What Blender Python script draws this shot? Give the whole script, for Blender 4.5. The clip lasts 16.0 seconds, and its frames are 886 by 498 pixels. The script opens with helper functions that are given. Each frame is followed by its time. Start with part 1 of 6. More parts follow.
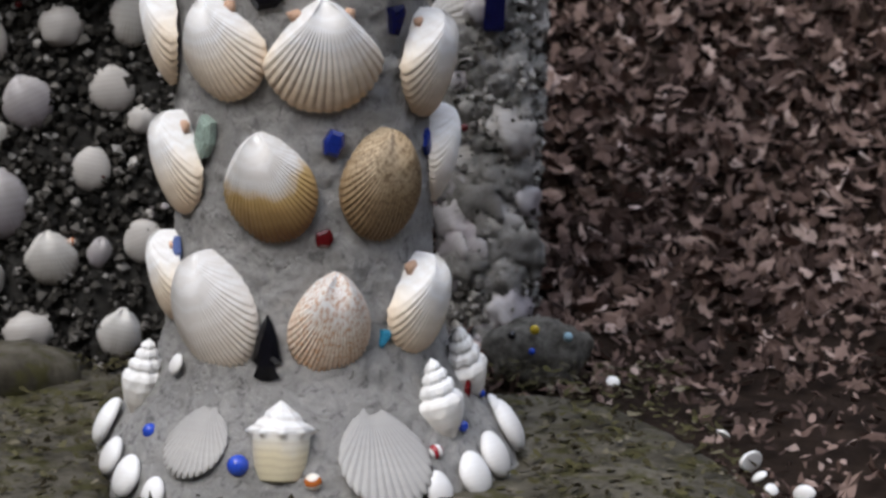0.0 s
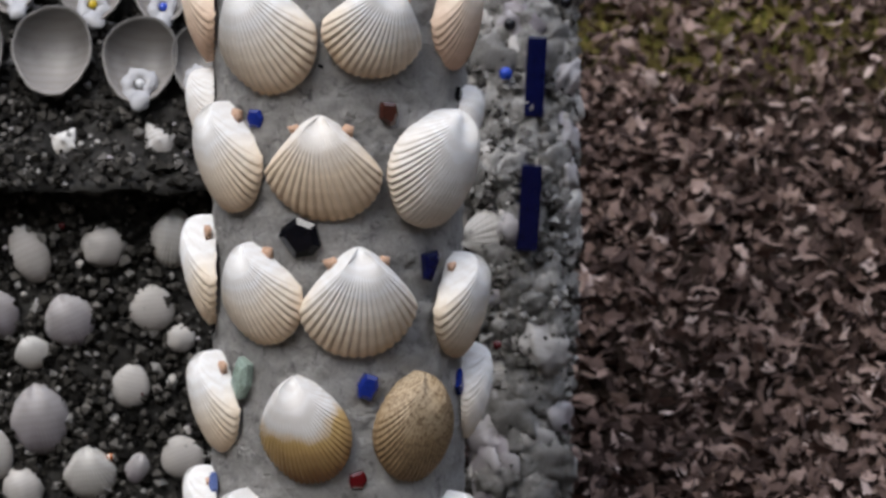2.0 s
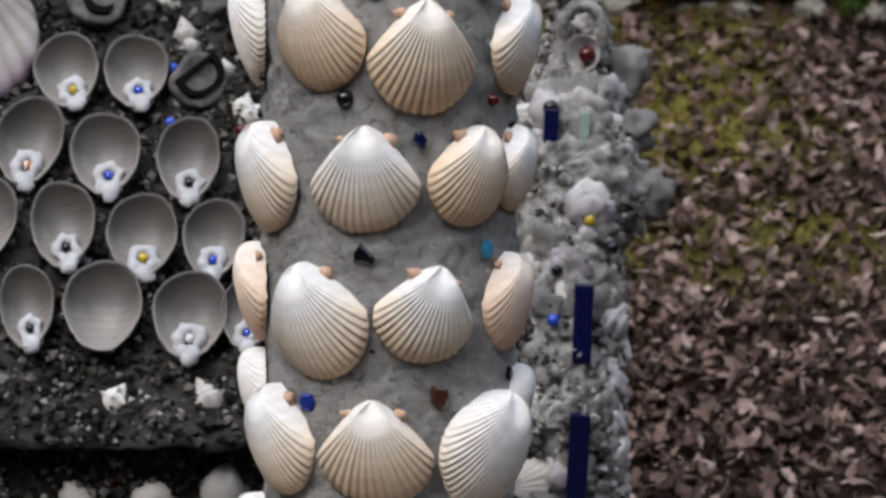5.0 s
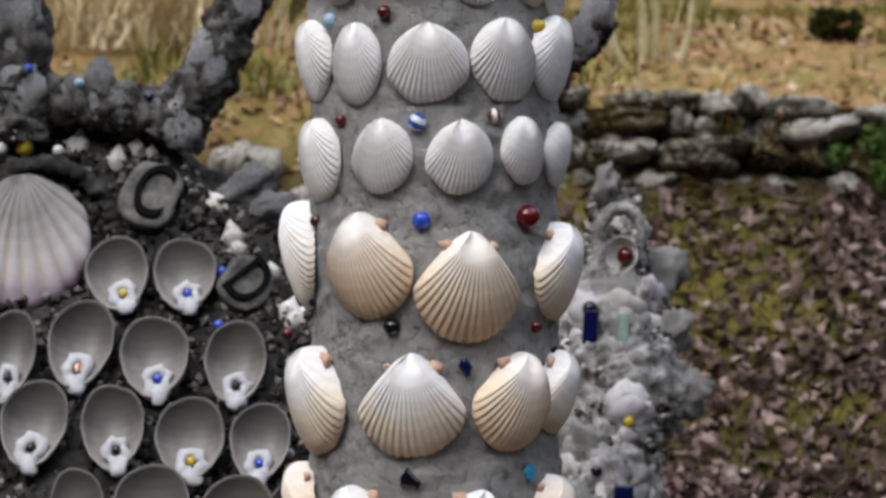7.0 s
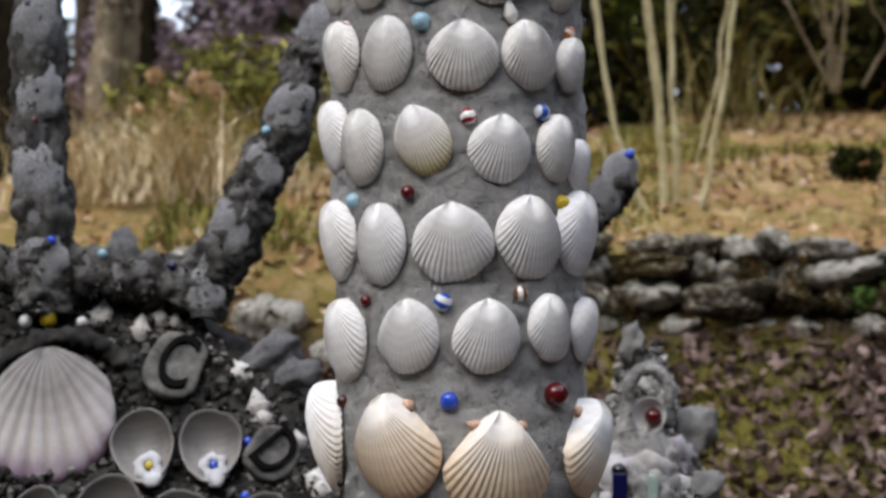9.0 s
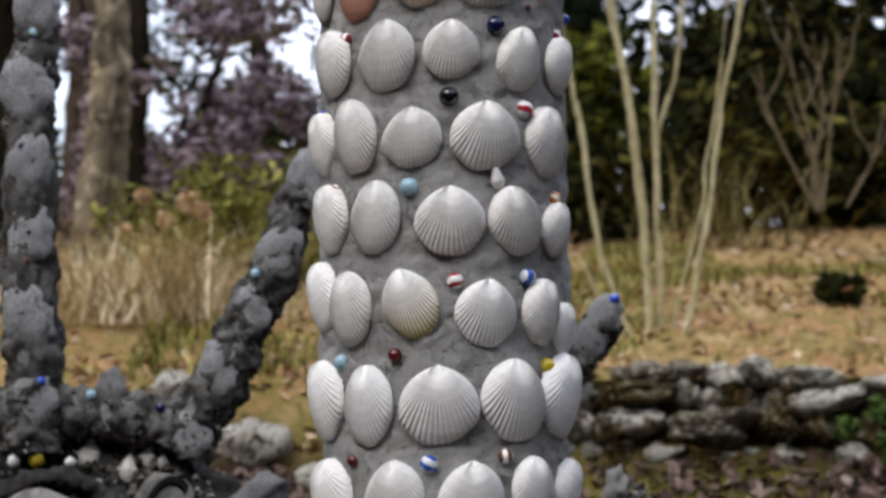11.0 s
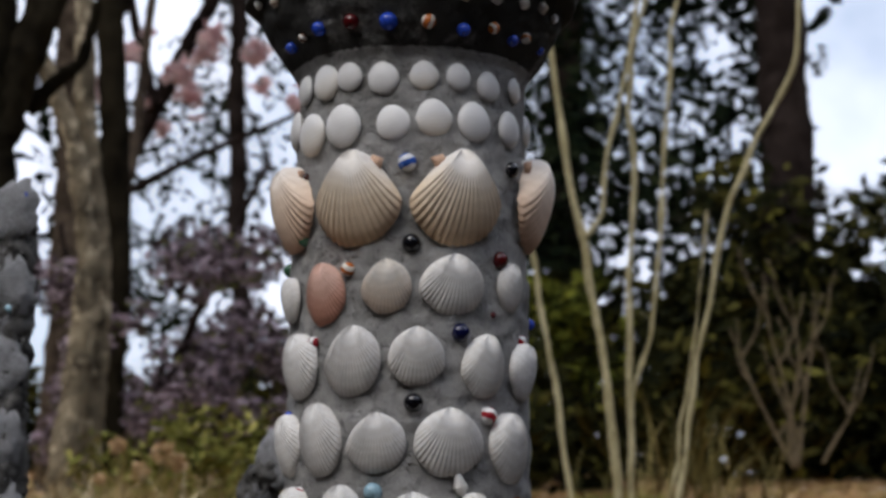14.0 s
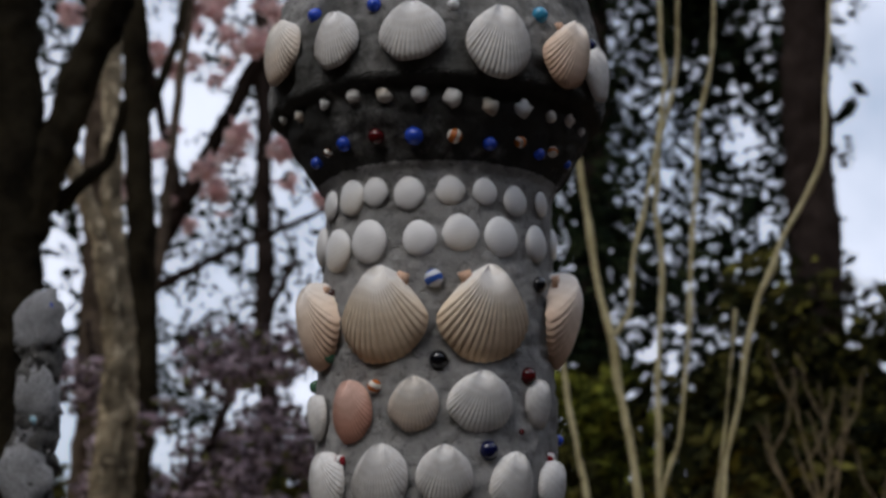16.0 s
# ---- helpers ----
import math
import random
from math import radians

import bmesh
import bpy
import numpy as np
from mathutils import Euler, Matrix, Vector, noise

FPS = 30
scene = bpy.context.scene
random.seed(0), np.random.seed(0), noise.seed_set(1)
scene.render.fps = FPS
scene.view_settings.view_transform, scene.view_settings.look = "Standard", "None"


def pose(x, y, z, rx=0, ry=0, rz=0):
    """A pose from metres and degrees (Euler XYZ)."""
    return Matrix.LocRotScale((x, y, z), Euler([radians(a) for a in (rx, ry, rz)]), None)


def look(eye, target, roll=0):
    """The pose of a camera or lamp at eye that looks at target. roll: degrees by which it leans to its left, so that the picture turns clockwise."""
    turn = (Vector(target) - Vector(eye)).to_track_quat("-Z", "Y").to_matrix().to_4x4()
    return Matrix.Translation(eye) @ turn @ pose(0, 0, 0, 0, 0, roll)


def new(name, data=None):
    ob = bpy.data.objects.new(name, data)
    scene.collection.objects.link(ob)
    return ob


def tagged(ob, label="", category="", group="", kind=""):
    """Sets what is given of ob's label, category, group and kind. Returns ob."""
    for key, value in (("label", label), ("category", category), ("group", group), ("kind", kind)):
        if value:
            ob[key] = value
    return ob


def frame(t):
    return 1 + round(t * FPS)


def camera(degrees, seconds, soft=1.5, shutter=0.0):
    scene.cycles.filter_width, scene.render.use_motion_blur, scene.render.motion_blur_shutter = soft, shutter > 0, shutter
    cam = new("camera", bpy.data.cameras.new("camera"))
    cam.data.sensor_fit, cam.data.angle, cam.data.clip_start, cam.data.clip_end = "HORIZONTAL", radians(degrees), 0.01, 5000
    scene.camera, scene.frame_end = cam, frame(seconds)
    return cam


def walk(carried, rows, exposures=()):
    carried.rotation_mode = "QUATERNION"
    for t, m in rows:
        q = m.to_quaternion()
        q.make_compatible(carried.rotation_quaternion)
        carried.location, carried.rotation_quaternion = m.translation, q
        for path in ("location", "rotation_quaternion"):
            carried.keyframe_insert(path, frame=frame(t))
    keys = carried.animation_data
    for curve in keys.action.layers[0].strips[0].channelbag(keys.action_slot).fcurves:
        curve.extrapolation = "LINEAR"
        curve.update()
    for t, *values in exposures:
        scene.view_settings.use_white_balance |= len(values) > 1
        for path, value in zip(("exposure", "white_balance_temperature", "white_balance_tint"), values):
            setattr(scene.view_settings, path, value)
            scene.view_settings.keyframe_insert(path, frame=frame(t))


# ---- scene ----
cam = camera(22.0, 16.0, 2.9)
PATH = [
    (0, (0.02, -1.919, 0.579), (0.121, 0.044, 0.209), 0.2),
    (0.5, (0.028, -1.931, 0.608), (0.118, 0.036, 0.259), 0.4),
    (1, (0.024, -1.936, 0.634), (0.111, 0.036, 0.312), 0.5),
    (1.5, (0.02, -1.937, 0.657), (0.101, 0.04, 0.366), 0.6),
    (2, (0.024, -1.942, 0.676), (0.091, 0.04, 0.419), 0.4),
    (2.5, (0.026, -1.946, 0.696), (0.082, 0.04, 0.471), 0.1),
    (3, (0.035, -1.947, 0.718), (0.076, 0.043, 0.519), -0.2),
    (3.5, (0.035, -1.933, 0.734), (0.07, 0.059, 0.559), -0.3),
    (3.7, (0.032, -1.93, 0.741), (0.068, 0.063, 0.574), -0.1),
    (5.8, (0.004, -1.959, 0.826), (0.034, 0.039, 0.726), 0.2),
    (6, (0.002, -1.971, 0.836), (0.029, 0.027, 0.748), 0.4),
    (6.5, (0.003, -1.984, 0.847), (0.017, 0.015, 0.8), 0.1),
    (7, (0.004, -1.985, 0.864), (0.007, 0.015, 0.853), 0.1),
    (7.5, (0.003, -1.979, 0.881), (-0.002, 0.021, 0.9), -0.0),
    (8, (0.002, -1.973, 0.89), (-0.01, 0.027, 0.938), -0.3),
    (8.5, (-0.002, -1.964, 0.902), (-0.016, 0.035, 0.972), -0.5),
    (8.7, (0.0, -1.968, 0.903), (-0.016, 0.03, 0.987), -1.0),
    (10.8, (0.0, -2.002, 0.949), (-0.001, -0.01, 1.129), -0.7),
    (11, (0.0, -2.007, 0.955), (-0.001, -0.016, 1.146), -0.6),
    (11.5, (0.0, -2.009, 0.967), (0.0, -0.021, 1.186), -0.5),
    (12, (0.002, -2.008, 0.974), (0.006, -0.024, 1.226), -0.9),
    (12.5, (0.002, -2.021, 0.988), (0.014, -0.041, 1.27), -0.8),
    (13, (0.01, -2.034, 1.003), (0.025, -0.059, 1.318), -0.6),
    (13.5, (0.017, -2.037, 1.012), (0.033, -0.068, 1.365), -0.2),
    (14, (0.015, -2.038, 1.016), (0.03, -0.077, 1.406), 0.3),
    (14.5, (0.014, -2.035, 1.023), (0.024, -0.079, 1.441), 0.4),
    (15, (0.011, -2.025, 1.033), (0.014, -0.074, 1.472), 0.5),
    (15.5, (0.008, -2.022, 1.032), (0.006, -0.074, 1.488), 0.2),
    (16, (0.015, -2.025, 1.042), (0.006, -0.08, 1.509), 0.1),
]
walk(
    cam,
    [(t, look(eye, target, roll)) for t, eye, target, roll in PATH],
    [(0, 0.0), (3.5, 0.04), (8.5, 0.12), (11, 0.05), (12.5, -0.3), (14.5, -0.6), (16, -0.88)],
)

# ---- light ----
cam.data.dof.use_dof = True
cam.data.dof.focus_distance = 1.9
cam.data.dof.aperture_fstop = 12.5

world = bpy.data.worlds.new("sky")
scene.world = world
world.use_nodes = True
wn, wl = world.node_tree.nodes, world.node_tree.links
sky = wn.new("ShaderNodeTexSky")
sky.sky_type = "NISHITA"
sky.sun_disc = False
sky.sun_elevation, sky.sun_rotation = radians(51), radians(213)
sky.air_density, sky.dust_density = 1.0, 4.0
wn["Background"].inputs["Strength"].default_value = 0.238
# thin bright cloud over most of the sky
cloud = wn.new("ShaderNodeTexNoise")
cloud.inputs["Scale"].default_value, cloud.inputs["Detail"].default_value = 5.0, 8.0
cover = wn.new("ShaderNodeMapRange")
cover.inputs["From Min"].default_value, cover.inputs["From Max"].default_value = 0.38, 0.56
cover.inputs["To Min"].default_value, cover.inputs["To Max"].default_value = 0.25, 1.0
veil = wn.new("ShaderNodeMix")
veil.data_type = "RGBA"
veil.inputs[7].default_value = (6.7, 7.15, 8.5, 1.0)
wl.new(wn.new("ShaderNodeTexCoord").outputs["Generated"], cloud.inputs["Vector"])
wl.new(cloud.outputs["Fac"], cover.inputs["Value"])
wl.new(cover.outputs["Result"], veil.inputs[0])
wl.new(sky.outputs["Color"], veil.inputs[6])
wl.new(veil.outputs[2], wn["Background"].inputs["Color"])

sun_data = bpy.data.lights.new("sun", "SUN")
sun_data.energy, sun_data.angle, sun_data.color = 1.85, radians(30), (1.0, 0.98, 0.95)
sun = new("sun", sun_data)
sun.matrix_world = look((-2.2, -3.4, 5.0), (0, 0, 0))


# ---- materials ----
def setup(name, rough=0.6, metal=0.0, spec=0.4):
    m = bpy.data.materials.new(name)
    m.use_nodes = True
    b = m.node_tree.nodes["Principled BSDF"]
    b.inputs["Roughness"].default_value = rough
    b.inputs["Metallic"].default_value = metal
    b.inputs["Specular IOR Level"].default_value = spec
    return m, m.node_tree.nodes, m.node_tree.links, b


def rgba(c):
    return (c[0], c[1], c[2], 1.0)


def ramp(n, l, source, stops):
    r = n.new("ShaderNodeValToRGB")
    e = r.color_ramp.elements
    while len(e) < len(stops):
        e.new(0.5)
    for k, (at, c) in zip(e, stops):
        k.position, k.color = at, rgba(c)
    l.new(source, r.inputs["Fac"])
    return r.outputs["Color"]


def noise_tex(n, l, scale, detail=4.0, rough=0.6, coord=None, which="Object"):
    t = n.new("ShaderNodeTexNoise")
    t.inputs["Scale"].default_value = scale
    t.inputs["Detail"].default_value = detail
    t.inputs["Roughness"].default_value = rough
    if coord is None:
        coord = n.new("ShaderNodeTexCoord").outputs[which]
    l.new(coord, t.inputs["Vector"])
    return t.outputs["Fac"]


def mix(n, l, fac, a, b, how="MIX"):
    m = n.new("ShaderNodeMix")
    m.data_type, m.blend_type = "RGBA", how
    for sock, v in ((m.inputs[0], fac), (m.inputs[6], a), (m.inputs[7], b)):
        if isinstance(v, (int, float)):
            sock.default_value = v
        elif isinstance(v, tuple):
            sock.default_value = rgba(v)
        else:
            l.new(v, sock)
    return m.outputs[2]


def bump(n, l, b, height, strength=0.4, distance=0.002):
    k = n.new("ShaderNodeBump")
    k.inputs["Strength"].default_value = strength
    k.inputs["Distance"].default_value = distance
    l.new(height, k.inputs["Height"])
    l.new(k.outputs["Normal"], b.inputs["Normal"])


def rocky(name, dark, light, scale, fine, rough=0.85, depth=0.004, spots=None):
    """Stone, mortar, soil, bark: two scales of mottling, fine relief."""
    m, n, l, b = setup(name, rough, spec=0.08)
    big = ramp(n, l, noise_tex(n, l, scale), [(0.3, dark), (0.7, light)])
    small = noise_tex(n, l, fine, 8.0, 0.75)
    grey = ramp(n, l, small, [(0.3, (0.5, 0.5, 0.5)), (0.45, (0.95, 0.95, 0.95)), (0.75, (1.3, 1.3, 1.3))])
    c = mix(n, l, 1.0, big, grey, "MULTIPLY")
    if spots:
        mask = ramp(n, l, noise_tex(n, l, scale * 1.7, 5.0), [(0.52, (0, 0, 0)), (0.62, (1, 1, 1))])
        c = mix(n, l, mask, c, spots)
    l.new(c, b.inputs["Base Color"])
    bump(n, l, b, small, 0.6, depth)
    return m


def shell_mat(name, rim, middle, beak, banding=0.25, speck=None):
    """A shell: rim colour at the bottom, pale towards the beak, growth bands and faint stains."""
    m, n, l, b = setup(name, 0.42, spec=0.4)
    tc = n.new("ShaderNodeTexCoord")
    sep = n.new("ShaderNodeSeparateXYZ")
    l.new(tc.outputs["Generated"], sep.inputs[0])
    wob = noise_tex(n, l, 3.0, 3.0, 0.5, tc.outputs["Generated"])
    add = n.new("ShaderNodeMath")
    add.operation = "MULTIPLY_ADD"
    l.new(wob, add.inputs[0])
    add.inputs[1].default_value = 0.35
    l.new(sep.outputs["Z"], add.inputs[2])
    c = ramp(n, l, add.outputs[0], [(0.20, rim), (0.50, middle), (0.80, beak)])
    wave = n.new("ShaderNodeTexWave")
    wave.wave_type, wave.bands_direction = "BANDS", "Z"
    wave.inputs["Scale"].default_value = 3.2
    wave.inputs["Distortion"].default_value = 2.5
    l.new(tc.outputs["Generated"], wave.inputs["Vector"])
    band = ramp(n, l, wave.outputs["Fac"], [(0.0, (0.82, 0.78, 0.74)), (0.6, (1, 1, 1))])
    c = mix(n, l, banding, c, band, "MULTIPLY")
    if speck:
        mask = ramp(n, l, noise_tex(n, l, 14.0, 4.0, 0.6, tc.outputs["Generated"]), [(0.5, (0, 0, 0)), (0.58, (1, 1, 1))])
        c = mix(n, l, mask, c, speck)
    info = n.new("ShaderNodeObjectInfo")
    vary = ramp(n, l, info.outputs["Random"], [(0.0, (0.91, 0.90, 0.89)), (1.0, (1.0, 1.0, 1.0))])
    c = mix(n, l, 1.0, c, vary, "MULTIPLY")
    grain = noise_tex(n, l, 40.0, 5.0, 0.7, tc.outputs["Generated"])
    stain = ramp(n, l, grain, [(0.3, (0.86, 0.85, 0.83)), (0.55, (1, 1, 1))])
    c = mix(n, l, 0.6, c, stain, "MULTIPLY")
    l.new(c, b.inputs["Base Color"])
    bump(n, l, b, grain, 0.25, 0.0008)
    return m


def valve_mat(name, rim, middle, beak, at=(0.42, 0.68, 1.02), grime=0.24, speck=None, film=0.0):
    """A ribbed valve: colour by how far out it grew, growth lines, stained grooves, chalky blotches."""
    m, n, l, b = setup(name, 0.55, spec=0.35)
    tc = n.new("ShaderNodeTexCoord").outputs["Generated"]
    info = n.new("ShaderNodeObjectInfo")
    shift = n.new("ShaderNodeVectorMath")
    shift.operation = "MULTIPLY_ADD"
    l.new(info.outputs["Random"], shift.inputs[0])
    shift.inputs[1].default_value = (9.0, 5.0, 7.0)
    l.new(tc, shift.inputs[2])
    place = shift.outputs[0]
    grown, dirt = n.new("ShaderNodeAttribute"), n.new("ShaderNodeAttribute")
    grown.attribute_name, dirt.attribute_name = "grow", "groove"
    add = n.new("ShaderNodeMath")
    add.operation = "MULTIPLY_ADD"
    l.new(noise_tex(n, l, 2.6, 4.0, 0.6, place), add.inputs[0])
    add.inputs[1].default_value = 0.30
    l.new(grown.outputs["Fac"], add.inputs[2])
    sub = n.new("ShaderNodeMath")
    sub.operation = "SUBTRACT"
    l.new(add.outputs[0], sub.inputs[0])
    sub.inputs[1].default_value = 0.15
    c = ramp(n, l, sub.outputs[0], [(at[0], beak), (at[1], middle), (at[2], rim)])
    wave = n.new("ShaderNodeMath")
    wave.operation = "SINE"
    turns = n.new("ShaderNodeMath")
    turns.operation = "MULTIPLY"
    l.new(add.outputs[0], turns.inputs[0])
    turns.inputs[1].default_value = 46.0
    l.new(turns.outputs[0], wave.inputs[0])
    c = mix(n, l, 0.35, c, ramp(n, l, wave.outputs[0], [(0.0, (0.86, 0.83, 0.79)), (0.5, (1, 1, 1))]), "MULTIPLY")
    if speck:
        mask = ramp(n, l, noise_tex(n, l, 20.0, 5.0, 0.65, place), [(0.49, (0, 0, 0)), (0.58, (0.85, 0.85, 0.85))])
        c = mix(n, l, mask, c, speck)
    lines = ramp(n, l, dirt.outputs["Fac"], [(0.12, (1, 1, 1)), (0.75, (0.62, 0.53, 0.42))])
    c = mix(n, l, grime, c, lines, "MULTIPLY")
    vary = ramp(n, l, info.outputs["Random"], [(0.0, (0.93, 0.92, 0.91)), (0.5, (1.0, 0.99, 0.975)), (1.0, (1.0, 1.0, 1.0))])
    c = mix(n, l, 1.0, c, vary, "MULTIPLY")
    grain = noise_tex(n, l, 34.0, 6.0, 0.7, place)
    c = mix(n, l, 0.6, c, ramp(n, l, grain, [(0.28, (0.82, 0.80, 0.77)), (0.44, (1, 1, 1))]), "MULTIPLY")
    if film:
        mask = ramp(n, l, noise_tex(n, l, 3.2, 6.0, 0.65, place), [(0.42, (0, 0, 0)), (0.64, (film, film, film))])
        c = mix(n, l, mask, c, (0.40, 0.395, 0.385))
    l.new(c, b.inputs["Base Color"])
    bump(n, l, b, grain, 0.3, 0.0008)
    return m


def glass_mat(name, a, swirl=None):
    m, n, l, b = setup(name, 0.16, spec=0.45)
    if swirl:
        tc = n.new("ShaderNodeTexCoord")
        w = n.new("ShaderNodeTexWave")
        w.inputs["Scale"].default_value = 0.55
        w.inputs["Distortion"].default_value = 6.0
        l.new(tc.outputs["Generated"], w.inputs["Vector"])
        c = ramp(n, l, w.outputs["Fac"], [(0.42, a), (0.55, swirl)])
        l.new(c, b.inputs["Base Color"])
    else:
        g = noise_tex(n, l, 9.0, 3.0, 0.5, None, "Generated")
        c = ramp(n, l, g, [(0.3, tuple(v * 0.6 for v in a)), (0.7, a)])
        l.new(c, b.inputs["Base Color"])
    b.inputs["Coat Weight"].default_value = 0.15
    return m




def mortar_mat(name="grey_mortar", algae_shade=0.0, cover=(0.36, 0.56), stain=(0.05, 0.05, 0.044)):
    """Trowelled mortar: smeared strokes, pits and fine cracks."""
    m, n, l, b = setup(name, 0.92, spec=0.2)
    tc = n.new("ShaderNodeTexCoord").outputs["Object"]
    base = ramp(n, l, noise_tex(n, l, 11.0, 5.0, 0.6, tc), [(0.3, (0.305, 0.298, 0.287)), (0.7, (0.45, 0.44, 0.424))])
    grain = noise_tex(n, l, 300.0, 7.0, 0.75, tc)
    smear = n.new("ShaderNodeTexNoise")
    smear.inputs["Scale"].default_value, smear.inputs["Detail"].default_value = 88.0, 9.0
    smear.inputs["Roughness"].default_value, smear.inputs["Distortion"].default_value = 0.66, 0.9
    l.new(tc, smear.inputs["Vector"])
    pits = ramp(n, l, smear.outputs["Fac"], [(0.34, (0.52, 0.52, 0.53)), (0.44, (0.95, 0.95, 0.95)), (0.7, (1.15, 1.15, 1.14))])
    c = mix(n, l, 1.0, base, pits, "MULTIPLY")
    c = mix(n, l, 0.5, c, ramp(n, l, grain, [(0.3, (0.7, 0.7, 0.7)), (0.7, (1.2, 1.2, 1.2))]), "MULTIPLY")
    # dark blotches: algal stain plus shade worked into the mortar colour
    if algae_shade:
        blot = ramp(n, l, noise_tex(n, l, 13.0, 7.0, 0.7, tc), [(cover[0], (0, 0, 0)), (cover[1], (algae_shade, algae_shade, algae_shade))])
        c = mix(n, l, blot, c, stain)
    l.new(c, b.inputs["Base Color"])
    turned = n.new("ShaderNodeMapping")
    turned.inputs["Rotation"].default_value = (0.5, 0.35, 0.0)
    turned.inputs["Scale"].default_value = (28.0, 28.0, 150.0)
    l.new(tc, turned.inputs["Vector"])
    stroke = noise_tex(n, l, 1.0, 6.0, 0.6, turned.outputs["Vector"])
    both = mix(n, l, 0.40, smear.outputs["Color"], grain)
    both = mix(n, l, 0.16, both, stroke)
    hole = ramp(n, l, noise_tex(n, l, 120.0, 3.0, 0.5, tc), [(0.30, (0.0, 0.0, 0.0)), (0.37, (1, 1, 1))])
    both = mix(n, l, 0.5, both, hole, "MULTIPLY")
    bump(n, l, b, both, 1.0, 0.012)
    return m


MORTAR = mortar_mat()
# capital and collar: part of their darkness is underside shade, put into the colour
STAIN_SHADE_MORTAR = mortar_mat("algae_shade_mortar", 0.75)
BLACK_MORTAR = mortar_mat("algae_shade_black_mortar", 0.93, (0.24, 0.44), (0.036, 0.036, 0.033))
WHITE = (0.85, 0.85, 0.85)
SHELL = {
    "w": shell_mat("white_shell", (0.76, 0.70, 0.62), (0.82, 0.79, 0.74), WHITE, 0.2),
    "x": shell_mat("bleached_shell", (0.66, 0.65, 0.64), (0.74, 0.73, 0.72), WHITE, 0.15),
    "g": shell_mat("chalky_shell", (0.64, 0.62, 0.58), (0.74, 0.72, 0.69), (0.80, 0.79, 0.77), 0.2),
    "q": shell_mat("buff_shell", (0.64, 0.54, 0.44), (0.72, 0.63, 0.53), (0.80, 0.76, 0.70), 0.3),
    "m": shell_mat("mortar_smeared_shell", (0.35, 0.342, 0.33), (0.42, 0.41, 0.395), (0.38, 0.372, 0.36), 0.1),
}
VALVE = {
    "w": valve_mat("white_valve", (0.78, 0.68, 0.56), (0.83, 0.79, 0.74), WHITE, grime=0.3),
    "c": valve_mat("cream_valve", (0.70, 0.53, 0.36), (0.86, 0.77, 0.65), WHITE),
    "t": valve_mat("tan_valve", (0.68, 0.49, 0.31), (0.85, 0.72, 0.56), (0.88, 0.85, 0.81), (0.24, 0.56, 1.02)),
    "b": valve_mat("brown_rimmed_valve", (0.22, 0.11, 0.04), (0.60, 0.42, 0.18), WHITE, (0.50, 0.62, 0.98), 0.55),
    "d": valve_mat("brown_weathered_valve", (0.24, 0.15, 0.07), (0.36, 0.26, 0.15), (0.56, 0.45, 0.31), grime=0.8, speck=(0.17, 0.11, 0.06)),
    "s": valve_mat("speckled_valve", (0.70, 0.52, 0.38), (0.80, 0.72, 0.62), WHITE, (0.4, 0.65, 1.0), 0.35, (0.52, 0.28, 0.14)),
    "p": valve_mat("pinkish_valve", (0.70, 0.47, 0.33), (0.84, 0.69, 0.56), (0.87, 0.82, 0.77), (0.12, 0.5, 1.0)),
    "e": valve_mat("pale_cream_valve", (0.70, 0.54, 0.38), (0.80, 0.70, 0.56), WHITE),
    "x": valve_mat("bleached_valve", (0.80, 0.80, 0.80), (0.83, 0.83, 0.835), WHITE, grime=0.4, film=0.12),
    "g": valve_mat("chalky_valve", (0.70, 0.68, 0.65), (0.78, 0.77, 0.75), (0.84, 0.835, 0.825), grime=0.5, film=0.35),
    "y": valve_mat("yellow_rimmed_valve", (0.60, 0.52, 0.26), (0.80, 0.77, 0.68), WHITE, (0.35, 0.7, 0.98)),
    "r": valve_mat("rose_valve", (0.52, 0.24, 0.17), (0.62, 0.34, 0.26), (0.70, 0.46, 0.38), grime=0.7),
    "q": valve_mat("buff_valve", (0.62, 0.50, 0.40), (0.70, 0.61, 0.52), (0.78, 0.74, 0.68), grime=0.55, film=0.3),
}
HINGE = rocky("peach_hinge", (0.50, 0.30, 0.19), (0.74, 0.52, 0.40), 120.0, 500.0, 0.6, 0.0005)
